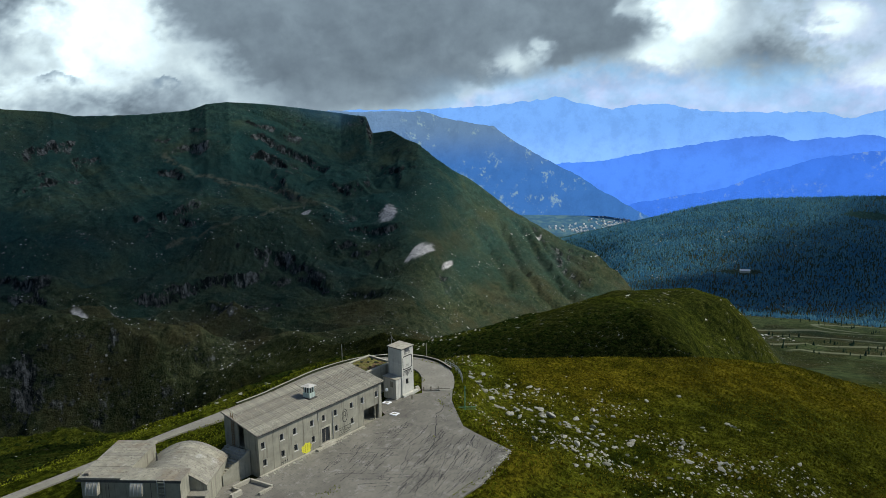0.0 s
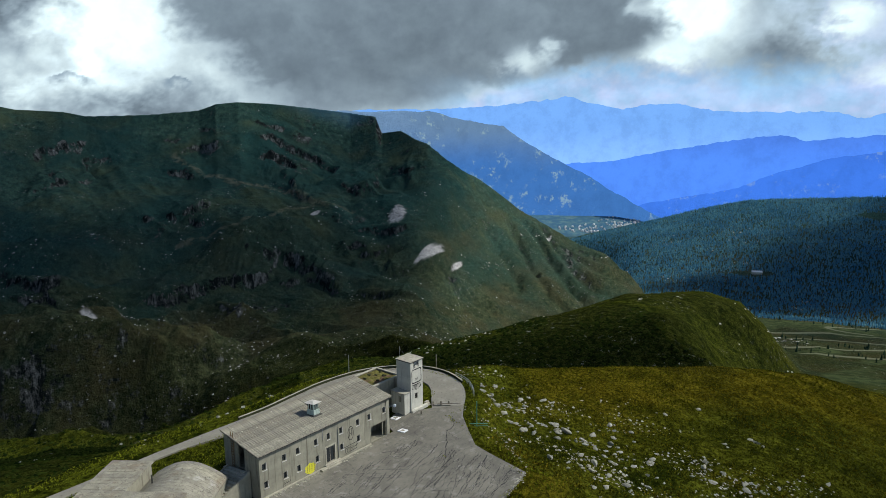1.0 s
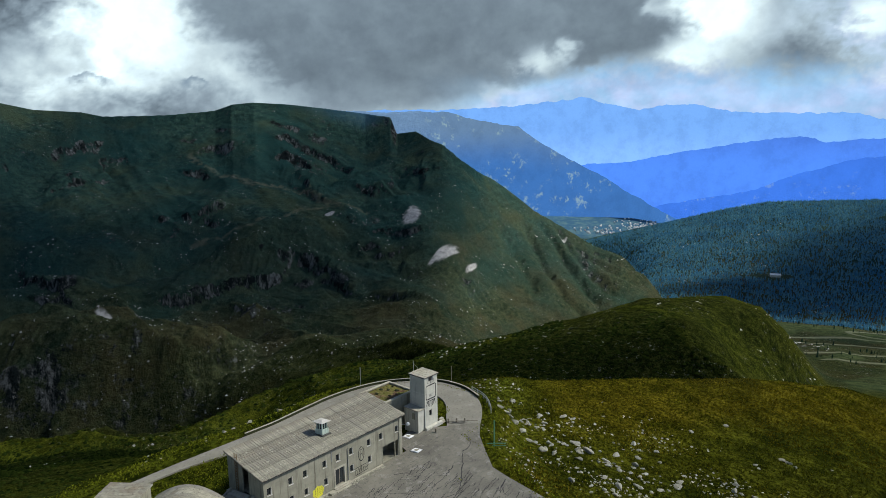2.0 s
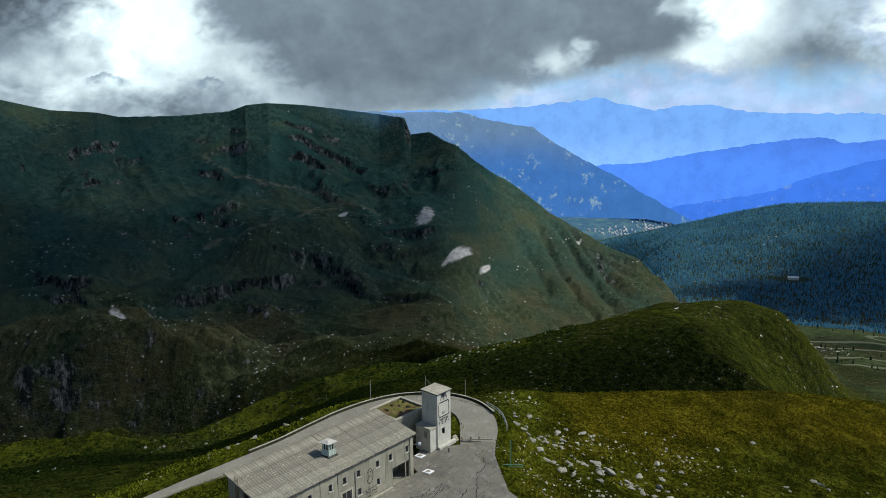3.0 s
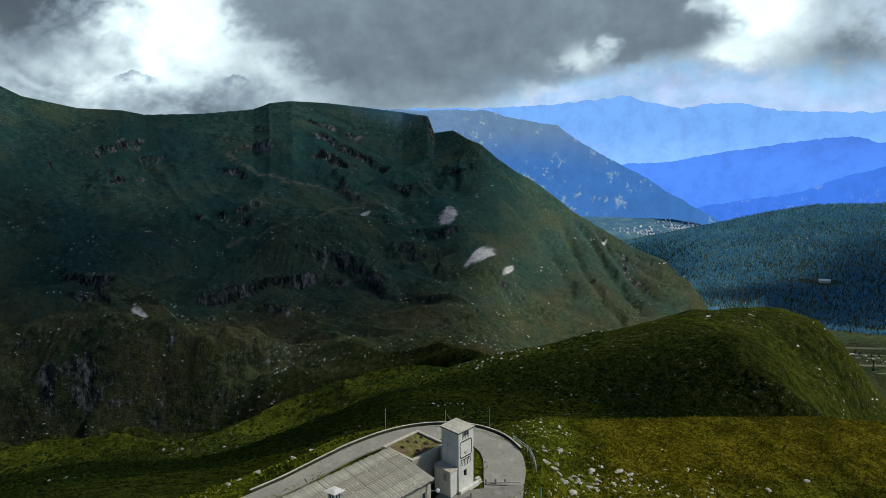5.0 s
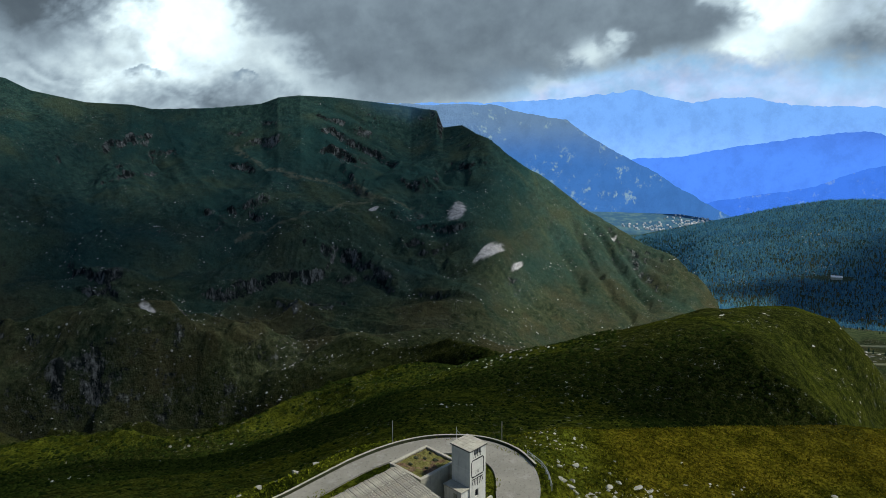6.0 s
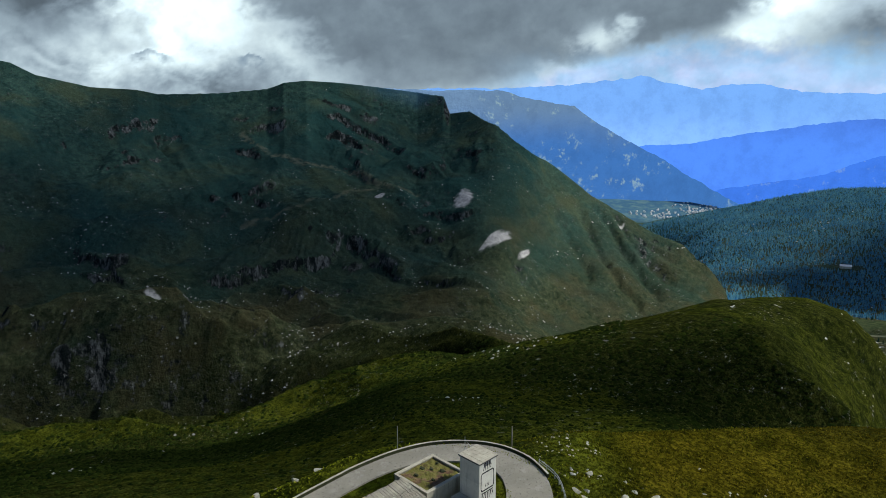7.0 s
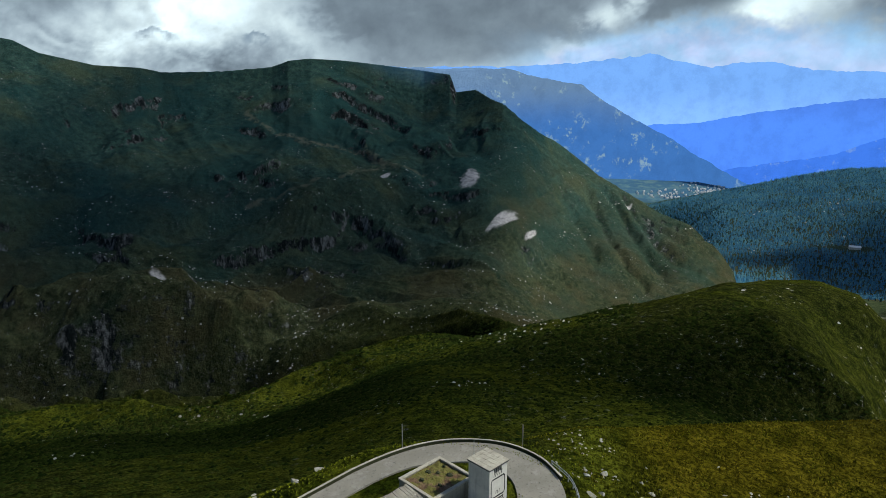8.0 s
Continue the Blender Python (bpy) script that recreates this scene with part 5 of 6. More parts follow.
def annexed(bm):
    for p in bm.verts:
        q = AO + AX * p.co.x + AY * p.co.y
        x, y, _ = lay(q.x, q.y, 4.0)
        p.co = Vector((float(x), float(y), p.co.z))
    bmesh.ops.recalc_face_normals(bm, faces=bm.faces)
    return bm


annex = thing("flat_roofed_annex", (-16, 9, 0), "low grey annex with an L-shaped panelled flat roof", "annex")
part("wall", annexed(box(0.3, 14.3, 0.3, 5.9, -1.0, 5.7)), WALL, annex)
part("wall", annexed(box(-0.2, 3.5, 5.95, 14.6, -1.0, 5.7)), WALL, annex)
for i in range(14):
    part("roof_panel", annexed(box(1.04 * i + 0.02, 1.04 * i + 1.02, 0, 6.2, 5.7, 5.92 + random.uniform(0, 0.02))), ROOF, annex)
for i in range(8):
    part("roof_panel", annexed(box(-0.5, 3.9, 6.22 + 1.08 * i, 6.22 + 1.08 * i + 1.06, 5.7, 5.92 + random.uniform(0, 0.02))), ROOF, annex)
part("fascia", annexed(box(-0.56, -0.51, 0.0, 14.9, 5.55, 5.9)), SEAM, annex, "dark roof edge")
for n in (2.3, 8.6):
    bm = bmesh.new()
    for i in range(9):
        a = math.pi / 2 * i / 8
        for y in (n - 0.9, n + 0.9):
            bm.verts.new((-0.22 - 1.2 * math.sin(a) * 0.9, y, 3.9 + 1.7 * math.cos(a)))
    bm.verts.ensure_lookup_table()
    for i in range(8):
        bm.faces.new((bm.verts[2 * i], bm.verts[2 * i + 1], bm.verts[2 * i + 3], bm.verts[2 * i + 2]))
    for y in (0, 1):
        c = bm.verts.new((-0.22, n - 0.9 + 1.8 * y, 3.9))
        bm.verts.ensure_lookup_table()
        for i in range(8):
            bm.faces.new((c, bm.verts[2 * i + y], bm.verts[2 * i + 2 + y]))
    part("skylight_hood", annexed(bm), COPING, annex, "white rounded skylight hood")
    for k in range(4):
        bm = bmesh.new()
        y = n - 0.75 + 0.5 * k
        tube_pts = [(-0.22 - 1.2 * math.sin(math.pi / 2 * i / 8) * 0.91, y, 3.92 + 1.71 * math.cos(math.pi / 2 * i / 8)) for i in range(9)]
        bm.free()
        part("rib", annexed(tube(tube_pts, 0.04, 5)), STEEL, annex)
for k in range(9):
    part("ladder_rung", annexed(box(-0.75, -0.25, 11.6, 12.5, 1.6 + 0.5 * k, 1.75 + 0.5 * k)), WALL, annex)
part("ladder_side", annexed(box(-0.72, -0.6, 11.5, 11.6, 0.0, 6.0)), STEEL, annex)
part("ladder_side", annexed(box(-0.72, -0.6, 12.5, 12.6, 0.0, 6.0)), STEEL, annex)
part("roof_vent", annexed(box(0.6, 1.5, 0.7, 1.4, 5.92, 6.35, bevel=0.05)), TIMBER, annex, "rusty brown roof vent")
for y in (4.4, 10.4):
    part("wall_joint", annexed(box(-0.235, -0.2, y, y + 0.06, -0.5, 5.5)), SEAM, annex)

hall = thing("vaulted_hall", (-6, 8, 0), "barrel-vaulted concrete hall beside the annex", "hall")
S0, S1, RISE, SPRING = 6.25, 17.0, 2.6, 3.1
for k in range(12):
    bm = bmesh.new()
    a0, a1 = 3.95 + 0.95 * k + 0.015, 3.95 + 0.95 * (k + 1) - 0.015
    prof = [(S0 + (S1 - S0) * i / 20, SPRING + RISE * math.sin(math.pi * (0.10 + 0.86 * i / 20))) for i in range(21)]
    up = [[bm.verts.new((a, n, z)) for n, z in prof] for a in (a0, a1)]
    lo = [[bm.verts.new((a, n, z - 0.25)) for n, z in prof] for a in (a0, a1)]
    for i in range(20):
        bm.faces.new((up[0][i], up[0][i + 1], up[1][i + 1], up[1][i]))
        bm.faces.new((lo[0][i], lo[1][i], lo[1][i + 1], lo[0][i + 1]))
        bm.faces.new((up[0][i], lo[0][i], lo[0][i + 1], up[0][i + 1]))
        bm.faces.new((up[1][i], up[1][i + 1], lo[1][i + 1], lo[1][i]))
    for e in (0, 20):
        bm.faces.new((up[0][e], up[1][e], lo[1][e], lo[0][e]))
    part("vault_ring", annexed(bm), ROOF, hall)
for a in (4.0, 15.0):
    bm = bmesh.new()
    prof = [(S0 + (S1 - S0) * i / 20, SPRING - 0.25 + RISE * math.sin(math.pi * (0.10 + 0.86 * i / 20))) for i in range(21)]
    ring = [bm.verts.new((a, n, z)) for n, z in prof] + [bm.verts.new((a, S1, -1)), bm.verts.new((a, S0, -1))]
    f = bm.faces.new(ring)
    r = bmesh.ops.extrude_face_region(bm, geom=[f])["geom"]
    bmesh.ops.translate(bm, verts=[g for g in r if isinstance(g, bmesh.types.BMVert)], vec=(0.25, 0, 0))
    part("end_wall", annexed(bm), WALL, hall)
part("side_wall", annexed(box(4.3, 15.0, S1 - 0.45, S1 - 0.15, -1.0, SPRING + 0.1)), WALL, hall)
part("porch_roof", annexed(box(2.0, 4.0, S1 - 5.0, S1 + 0.3, 2.4, 2.62, bevel=0.03)), ROOF, hall, "sheet-roofed porch")
part("porch_wall", annexed(box(2.2, 4.0, S1 - 4.8, S1 + 0.1, -1.0, 2.4)), WALL, hall)
sited("flue", tube([tuple(AO + AX * 9 + AY * 8.2 + Vector((0, 0, 4.6))), tuple(AO + AX * 9 + AY * 8.2 + Vector((0, 0, 6.1)))], 0.12), SEAM, hall, "dark thin flue pipe")

stairs = thing("outer_stair", (-2, 4, 0), "crumbling concrete outer stair along the end wall", "stair")
for k in range(9):
    sited("tread", box(-5.6 + 0.6 * k, -5.02 + 0.6 * k, 2.4, 6.6, -0.8, 1.5 + 0.24 * k, bevel=0.03), COPING if k % 3 else WALL, stairs)
sited("landing", box(-0.2, 0.45, 3.0, 7.4, -0.8, 3.55, bevel=0.03), COPING, stairs)
bm = prism([(-5.8, 2.05), (0.2, 2.05), (0.2, 2.38), (-5.8, 2.38)], -0.8, lambda x: 3.9 + (x - 0.2) * 0.38)
sited("side_wall", bm, WALL, stairs, "pale stained side wall")
bm = prism([(-5.8, 6.62), (0.2, 6.62), (0.2, 6.9), (-5.8, 6.9)], -0.8, lambda x: 3.9 + (x - 0.2) * 0.38)
sited("side_wall", bm, WALL, stairs)

# broken low walls and planter by the corner of the yard
planter = thing("broken_planter", (-4, -3, 0), "broken low concrete planter walls beside the yard", "planter")
for a in ((-6.0, -2.2, -0.2, 0.15, -0.5, 0.6), (-2.4, -2.0, -4.6, -0.2, -0.5, 0.5), (-5.2, -2.6, -4.9, -4.5, -0.5, 0.4), (-8.4, -6.2, -2.4, -1.9, -0.5, 0.7), (-6.1, -5.7, -1.6, -0.3, -0.5, 0.45)):
    sited("low_wall", box(*a, bevel=0.04), COPING, planter)
apron = sited("pavement_apron", prism([(-12, 3.0), (-2.9, 1.8), (-1.8, -3.9), (0.8, -8.5), (-7, -9), (-14, -4)], -0.6, -0.02), YARD)
tagged(apron, "broken concrete apron below the stair", "pavement", kind="structure")

# ---- the wooded hill, the valley and its houses ----
def spread(n, seed):
    return np.random.RandomState(seed).rand(n, 4)


def merged(name, verts, faces, mat, label, category):
    """Many small alike pieces in one mesh, for what nobody could count."""
    me = bpy.data.meshes.new(name)
    nv, nf, k = len(verts), len(faces), faces.shape[1]
    me.vertices.add(nv)
    me.vertices.foreach_set("co", verts.astype(np.float32).ravel())
    me.loops.add(nf * k)
    me.loops.foreach_set("vertex_index", faces.astype(np.int32).ravel())
    me.polygons.add(nf)
    me.polygons.foreach_set("loop_start", np.arange(0, nf * k, k, dtype=np.int32))
    me.update(calc_edges=True)
    me.materials.append(mat)
    return tagged(new(name, me), label, category, kind="stuff")


def spruces(name, x, y, z, h, seed, mat, label):
    """Spiky conifers: three ragged cones each."""
    rs = np.random.RandomState(seed)
    x, y, z, grow = lay_sized(x, y, z)
    h = h * grow
    n, sides = len(x), 5
    vs, fs = [], []
    base = 0
    for lo, hi, r in ((0.04, 0.66, 0.24), (0.40, 1.02, 0.15)):
        a = np.linspace(0, 2 * np.pi, sides, endpoint=False)[None] + rs.rand(n, 1) * 6
        rad = h[:, None] * r * rs.uniform(0.65, 1.15, (n, sides))
        ring = np.stack([x[:, None] + rad * np.cos(a), y[:, None] + rad * np.sin(a), z[:, None] + h[:, None] * (lo + rs.uniform(-0.04, 0.04, (n, sides)))], -1)
        tip = np.stack([x + rs.uniform(-0.2, 0.2, n), y + rs.uniform(-0.2, 0.2, n), z + h * hi], -1)[:, None]
        v = np.concatenate([ring, tip], 1)
        i0 = base + np.arange(n)[:, None, None] * (sides + 1)
        f = np.stack([np.arange(sides), (np.arange(sides) + 1) % sides, np.full(sides, sides)], -1)[None] + i0
        vs.append(v.reshape(-1, 3))
        fs.append(f.reshape(-1, 3))
        base += n * (sides + 1)
    return merged(name, np.concatenate(vs), np.concatenate(fs), mat, label, "conifers")


def needles(name, light, dark):
    m = material(name, rough=0.95)
    m.node_tree.nodes["Principled BSDF"].inputs["Specular IOR Level"].default_value = 0.0
    c = mix(m, island(m), dark, light)
    c = mix(m, span(m, grain(m, 90, 5, 0.6), 0.42, 0.60, 0, 0.5), c, dark)
    paint(m, c)
    return m


# spruce green with the blue of far haze put into the needle colour
SPRUCE = needles("hazed_spruce", (0.125, 0.270, 0.285), (0.028, 0.130, 0.240))
r = spread(64000, 11)
d, az = np.sqrt(1190 ** 2 + r[:, 0] * (2440.0 ** 2 - 1190 ** 2)), 6 + 34 * r[:, 1]
u, v = d * np.sin(np.radians(az)), d * np.cos(np.radians(az))
x, y = uv_xy(u, v)
gap = fbm(x / 130, y / 130, 4, 401)
dw, zw = along(WOOD, az)
keep = (gap > -0.62) & (d < dw + 30) & (np.hypot((u - 505) / 34, (v - 1482) / 26) > 1) & (np.hypot((u - 470) / 40, (v - 1500) / 10) > 1) & (np.hypot((u - 905) / 40, (v - 1890) / 70) > 1)
dcr, zcr = along(CREST, az)
keep &= (az > 13.2) | (d > dcr + 120)
x, y, h = x[keep], y[keep], 3.0 + 3.2 * r[keep, 2]
spruces("spruce_forest", x, y, land(x, y) - 0.5, h, 12, SPRUCE, "dense spruce forest covering the hill, blued for haze")

NEAR_SPRUCE = needles("dark_green_spruce", (0.022, 0.048, 0.030), (0.008, 0.020, 0.014))
r = spread(520, 21)
az, d = 17.5 + 20 * r[:, 0], 780 + 420 * r[:, 1]
u, v = d * np.sin(np.radians(az)), d * np.cos(np.radians(az))
x, y = uv_xy(u, v)
keep = (fbm(x / 70, y / 70, 3, 411) > 0.10) | (d > 1120)
x, y = x[keep], y[keep]
spruces("scattered_spruces", x, y, land(x, y) - 0.3, 2.2 + 3.4 * r[keep, 2], 22, NEAR_SPRUCE, "scattered dark spruces on the far meadows")
r = spread(160, 23)
u, v = 262 + 30 * r[:, 0] + 10, 1235 + 60 * r[:, 1]
x, y = uv_xy(u, v)
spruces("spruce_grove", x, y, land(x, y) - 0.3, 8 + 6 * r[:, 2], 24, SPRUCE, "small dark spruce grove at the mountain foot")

# scrub on the second hill and down the valley side
HEATH = needles("dark_heath", (0.026, 0.038, 0.007), (0.004, 0.009, 0.002))


def clumps(name, x, y, z, size, seed, mat, label, category, sketch=True):
    if sketch:
        x, y, z, grow = lay_sized(x, y, z)
        size = size * grow
    rs = np.random.RandomState(seed)
    n = len(x)
    dirs = np.array([(1, 0, 0.1), (0.4, 0.9, 0.15), (-0.7, 0.7, 0.05), (-0.95, -0.3, 0.1), (-0.2, -1, 0.1), (0.75, -0.65, 0.1), (0.2, 0.1, 1.0)])
    v = np.stack([x, y, z], -1)[:, None] + dirs[None] * size[:, None, None] * rs.uniform(0.6, 1.3, (n, 7, 1)) * np.array((1, 1, 0.75))
    f = np.array([(i, (i + 1) % 6, 6) for i in range(6)])[None] + np.arange(n)[:, None, None] * 7
    return merged(name, v.reshape(-1, 3), f.reshape(-1, 3), mat, label, category)


r = spread(110000, 31)
az, d = -32 + 54 * r[:, 0], 130 + 820 * r[:, 1] ** 1.15
u, v = d * np.sin(np.radians(az)), d * np.cos(np.radians(az))
x, y = uv_xy(u, v)
dh, zh = along(HILL, az)
patch = fbm(x / 120, y / 120, 5, 91)
want = (0.16 + 0.70 * smooth(-0.05, 0.30, patch + 0.15 + 0.2 * fbm(x / 25, y / 25, 4, 95))) * np.maximum(smooth(225, 300, d), 1.6 * (az < -1)) * (az < 6) + 0.9 * smooth(-6, -30, d - dh) * smooth(3, 7, az + 4 * patch) * smooth(0.3, -0.9, az - np.interp(dh - d, [0, 60, 100, 125, 145, 160], [12.0, 13.0, 14.0, 16.5, 19.5, 26.0]) + 0.7 * patch)
ds, zs = along(SHOULDER, az)
keep = (r[:, 2] < want) & (d < dh + 200 + 400 * (az < 0)) & ((d > ds + 45) | (az < -1) & (plateau(x, y) > 11))
x, y, u, v, d = x[keep], y[keep], u[keep], v[keep], d[keep]
clumps("heath_scrub", x, y, land(x, y) - 0.1, (0.35 + 1.0 * r[keep, 3] ** 1.6) * np.interp(d, [140, 230, 500, 900], [0.45, 0.6, 1.1, 1.6]), 32, HEATH, "dark low heath and dwarf shrubs on the slopes", "shrubs")

# pale stones on the wild slopes
PALE = stone_material("pale_far_stone", (0.52, 0.51, 0.47), (0.24, 0.24, 0.22))
r = spread(76000, 41)
az, d = -30 + 52 * r[:, 0], 330 + 1750 * r[:, 1] ** 1.2
u, v = d * np.sin(np.radians(az)), d * np.cos(np.radians(az))
x, y = uv_xy(u, v)
want = smooth(0.12, 0.42, fbm(x / 75, y / 75, 5, 421, 0.6)) ** 1.5 + 1.5 * (np.hypot((u - 28) / 14, (v - 470) / 40) < 1 - 0.6 * r[:, 3]) + 0.3 * (np.hypot((u - 5) / 40, (v - 640) / 22) < 1)
want = want * (1 - 0.9 * ((az > 5) & (d < 700) & (d > 400))) + 0.45 * smooth(16.5, 19, az) * (d > 520) * (d < 690) * smooth(0.0, 0.35, fbm(x / 18, y / 18, 4, 423) + 0.05)
want = want + 0.9 * smooth(0.02, 0.30, fbm(x / 34, y / 34, 4, 427)) * (np.hypot((u + 480) / 300, (v - 1110) / 190) < 1)
keep = r[:, 2] < want * 0.62
x, y, d = x[keep], y[keep], d[keep]
clumps("strewn_stones", x, y, land(x, y) - 0.1, (0.18 + 1.1 * r[keep, 3] ** 5) * np.interp(d, [300, 900, 2100], [0.7, 1.3, 2.2]), 42, PALE, "pale stones strewn over the mountain slopes", "stones")

# village in the far valley
HOUSE_W = plaster("village_wall", (0.75, 0.74, 0.72), (0.62, 0.61, 0.60), (0.45, 0.45, 0.45), 0.3)
HOUSE_R = plaster("village_roof", (0.80, 0.79, 0.78), (0.66, 0.65, 0.64), (0.46, 0.45, 0.45), 0.3)


def gabled(name, w, l, h, label, category, group, wall, roof):
    ob = thing(name, (0, 0, 0), label, category, group)
    part("wall", box(-w / 2, w / 2, -l / 2, l / 2, -3, h), wall, ob)
    bm = bmesh.new()
    a, b, k = w / 2 + 0.5, l / 2 + 0.5, h + w * 0.33
    vs = [bm.verts.new(p) for p in ((-a, -b, h - 0.3), (a, -b, h - 0.3), (a, b, h - 0.3), (-a, b, h - 0.3), (0, -b, k), (0, b, k))]
    for f in ((0, 1, 4), (2, 3, 5), (1, 2, 5, 4), (3, 0, 4, 5), (3, 2, 1, 0)):
        bm.faces.new([vs[i] for i in f])
    part("roof", bm, roof, ob)
    return ob


first = gabled("village_house", 9, 12, 7, "small pale village house with a pale gabled roof", "house", "village houses", HOUSE_W, HOUSE_R)
rs = np.random.RandomState(51)
spots = []
for cu, cv, su, sv, n in ((610, 2880, 60, 120, 60), (540, 2800, 90, 110, 44), (450, 2750, 80, 90, 34), (400, 2690, 40, 50, 22), (560, 2960, 90, 70, 20), (690, 3110, 40, 70, 44), (610, 3080, 70, 90, 22)):
    spots += [(cu + su * rs.randn() * 0.7, cv + sv * rs.randn() * 0.7) for _ in range(n)]
for i, (u, v) in enumerate(spots):
    x, y = uv_xy(u, v)
    x, y, g, grow = (float(c[0]) for c in lay_sized(np.array([x]), np.array([y]), land(np.array([x]), np.array([y]))))
    m = pose(x, y, g, 0, 0, rs.uniform(0, 180)) @ Matrix.Scale(grow, 4) @ Matrix.Scale(rs.uniform(0.26, 0.52), 4)
    if i:
        ob = copy_thing(first, m)
        ob.matrix_basis = m
    else:
        first.matrix_basis = m

HUT_R = plaster("bright_metal_roof", (0.80, 0.81, 0.82), (0.70, 0.71, 0.72), (0.5, 0.5, 0.5), 0.3)
hut = gabled("forest_barn", 6, 15, 3.2, "long pale-roofed barn in a forest clearing", "barn", "", WHITE, HUT_R)
x, y = uv_xy(508, 1482)
x, y, g, grow = (float(c[0]) for c in lay_sized(np.array([x]), np.array([y]), land(np.array([x]), np.array([y]))))
hut.matrix_basis = pose(x, y, g + 1.5, 0, 0, math.degrees(HEAD) - 90 + 78) @ Matrix.Scale(grow, 4)
farm = gabled("meadow_farmhouse", 9, 13, 4.5, "grey-roofed farmhouse on the far meadow", "house", "", WALL, SEAM)
x, y = uv_xy(505, 930)
x, y, g, grow = (float(c[0]) for c in lay_sized(np.array([x]), np.array([y]), land(np.array([x]), np.array([y]))))
farm.matrix_basis = pose(x, y, g, 0, 0, 20) @ Matrix.Scale(grow, 4)

# ---- near rocks and grass ----
def boulder(name, x, y, size, seed, label, group):
    bm = bmesh.new()
    bmesh.ops.create_icosphere(bm, subdivisions=2, radius=1.0)
    rs = np.random.RandomState(seed)
    sx_, sy_, sz_ = size * rs.uniform(0.7, 1.25), size * rs.uniform(0.5, 0.95), size * rs.uniform(0.24, 0.50)
    off = Vector((seed * 3.7, seed * 1.3, 0))
    cuts = [(Vector(rs.randn(3)).normalized(), rs.uniform(0.30, 0.75)) for _ in range(9)]
    for p in bm.verts:
        q = p.co * (1 + 0.25 * noise.noise(p.co * 1.7 + off))
        for n, k in cuts:
            over = q.dot(n) - k
            if over > 0:
                q -= n * over * 0.95
        p.co = Vector((q.x * sx_, q.y * sy_, q.z * sz_ + sz_ * 0.25))
    bm.transform(Matrix.Rotation(rs.uniform(0, 6.28), 4, "Z"))
    me = bpy.data.meshes.new(name)
    bm.to_mesh(me)
    bm.free()
    me.materials.append(STONE)
    ob = new(name, me)
    ob.location = [float(c[0]) for c in lay(np.array([x]), np.array([y]), land(np.array([x]), np.array([y])))]
    return tagged(ob, label, "boulder", group)


# hand-placed large ones (x, y, size), then the scatter round them
BIG = [(67.9, -36.0, 1.7), (66.2, -18.9, 1.5), (70.5, -26.6, 1.5), (75.5, -25.4, 1.2), (81, -42.8, 1.3), (78, -52.6, 1.2), (64.0, -3.2, 1.5), (57.9, -13.8, 1.2), (56.3, -47.8, 1.3), (45.0, 36.1, 1.9), (63.5, -1.4, 1.3), (62.2, -5.2, 1.4),
       (61.0, -7.4, 1.1), (59.6, -9.8, 1.3), (58.6, -15.6, 1.0), (60.5, -19.8, 1.1), (57.4, -26.0, 1.2), (55.2, -30.0, 1.4), (52.8, -33.5, 1.3), (98, -42, 0.9), (62.8, -34.4, 1.0), (38.0, 34.2, 1.2), (30.5, 34.5, 1.1), (52.5, 33.6, 1.0)]
for i, (x, y, s) in enumerate(BIG):
    boulder("boulder", x, y, s * 0.85, 60 + i, "pale limestone boulder lying in the grass", "boulders on the near slope")
rs = np.random.RandomState(77)
nests = np.array([(77.8, 2.3), (68.5, -5.7), (82.8, -7.6), (66.7, -16.7), (65.4, -23.7), (79.7, -24.1), (51.5, -29.5), (52, -34.2), (66.6, -36.4), (78.2, -43.1), (71.9, -46.7), (75, -53), (96, -19), (108, -45), (62, -12), (64, -30)])
share = np.array([9, 12, 5, 12, 11, 6, 7, 7, 9, 7, 8, 9, 2, 2, 9, 9], float)
count = 0
while count < 285:
    a = nests[rs.choice(len(nests), p=share / share.sum())]
    x, y = a + rs.randn(2) * rs.choice([1.6, 4.5, 11.0], p=[0.4, 0.38, 0.22])
    if plateau(np.array([x]), np.array([y]))[0] < 3.0 or x > 124:
        continue
    boulder("boulder", float(x), float(y), float(0.30 + 0.85 * rs.rand() ** 3.0), 200 + count, "small pale limestone boulder lying in the grass", "boulders on the near slope")
    count += 1
rs = np.random.RandomState(78)
for i in range(24):
    x, y = rs.uniform(5, 66), 33.0 + abs(rs.randn()) * 3.5
    boulder("boulder", float(x), float(y), float(0.3 + 0.5 * rs.rand() ** 2), 600 + i, "small pale limestone boulder lying in the grass", "boulders beside the road")
r = spread(9000, 81)
az, d = 0 + 31 * r[:, 0], 140 + 120 * r[:, 1]
x, y = uv_xy(d * np.sin(np.radians(az)), d * np.cos(np.radians(az)))
keep = (plateau(x, y) > 2.5) & (r[:, 2] < smooth(0.0, 0.4, fbm(x / 13, y / 13, 4, 431) + 0.08) * smooth(120, 70, x) * smooth(235, 195, d))
x, y = x[keep], y[keep]
clumps("small_stones", x, y, land(x, y) - 0.02, 0.10 + 0.30 * r[keep, 3] ** 2, 82, STONE, "small pale stones scattered in the grass", "stones")

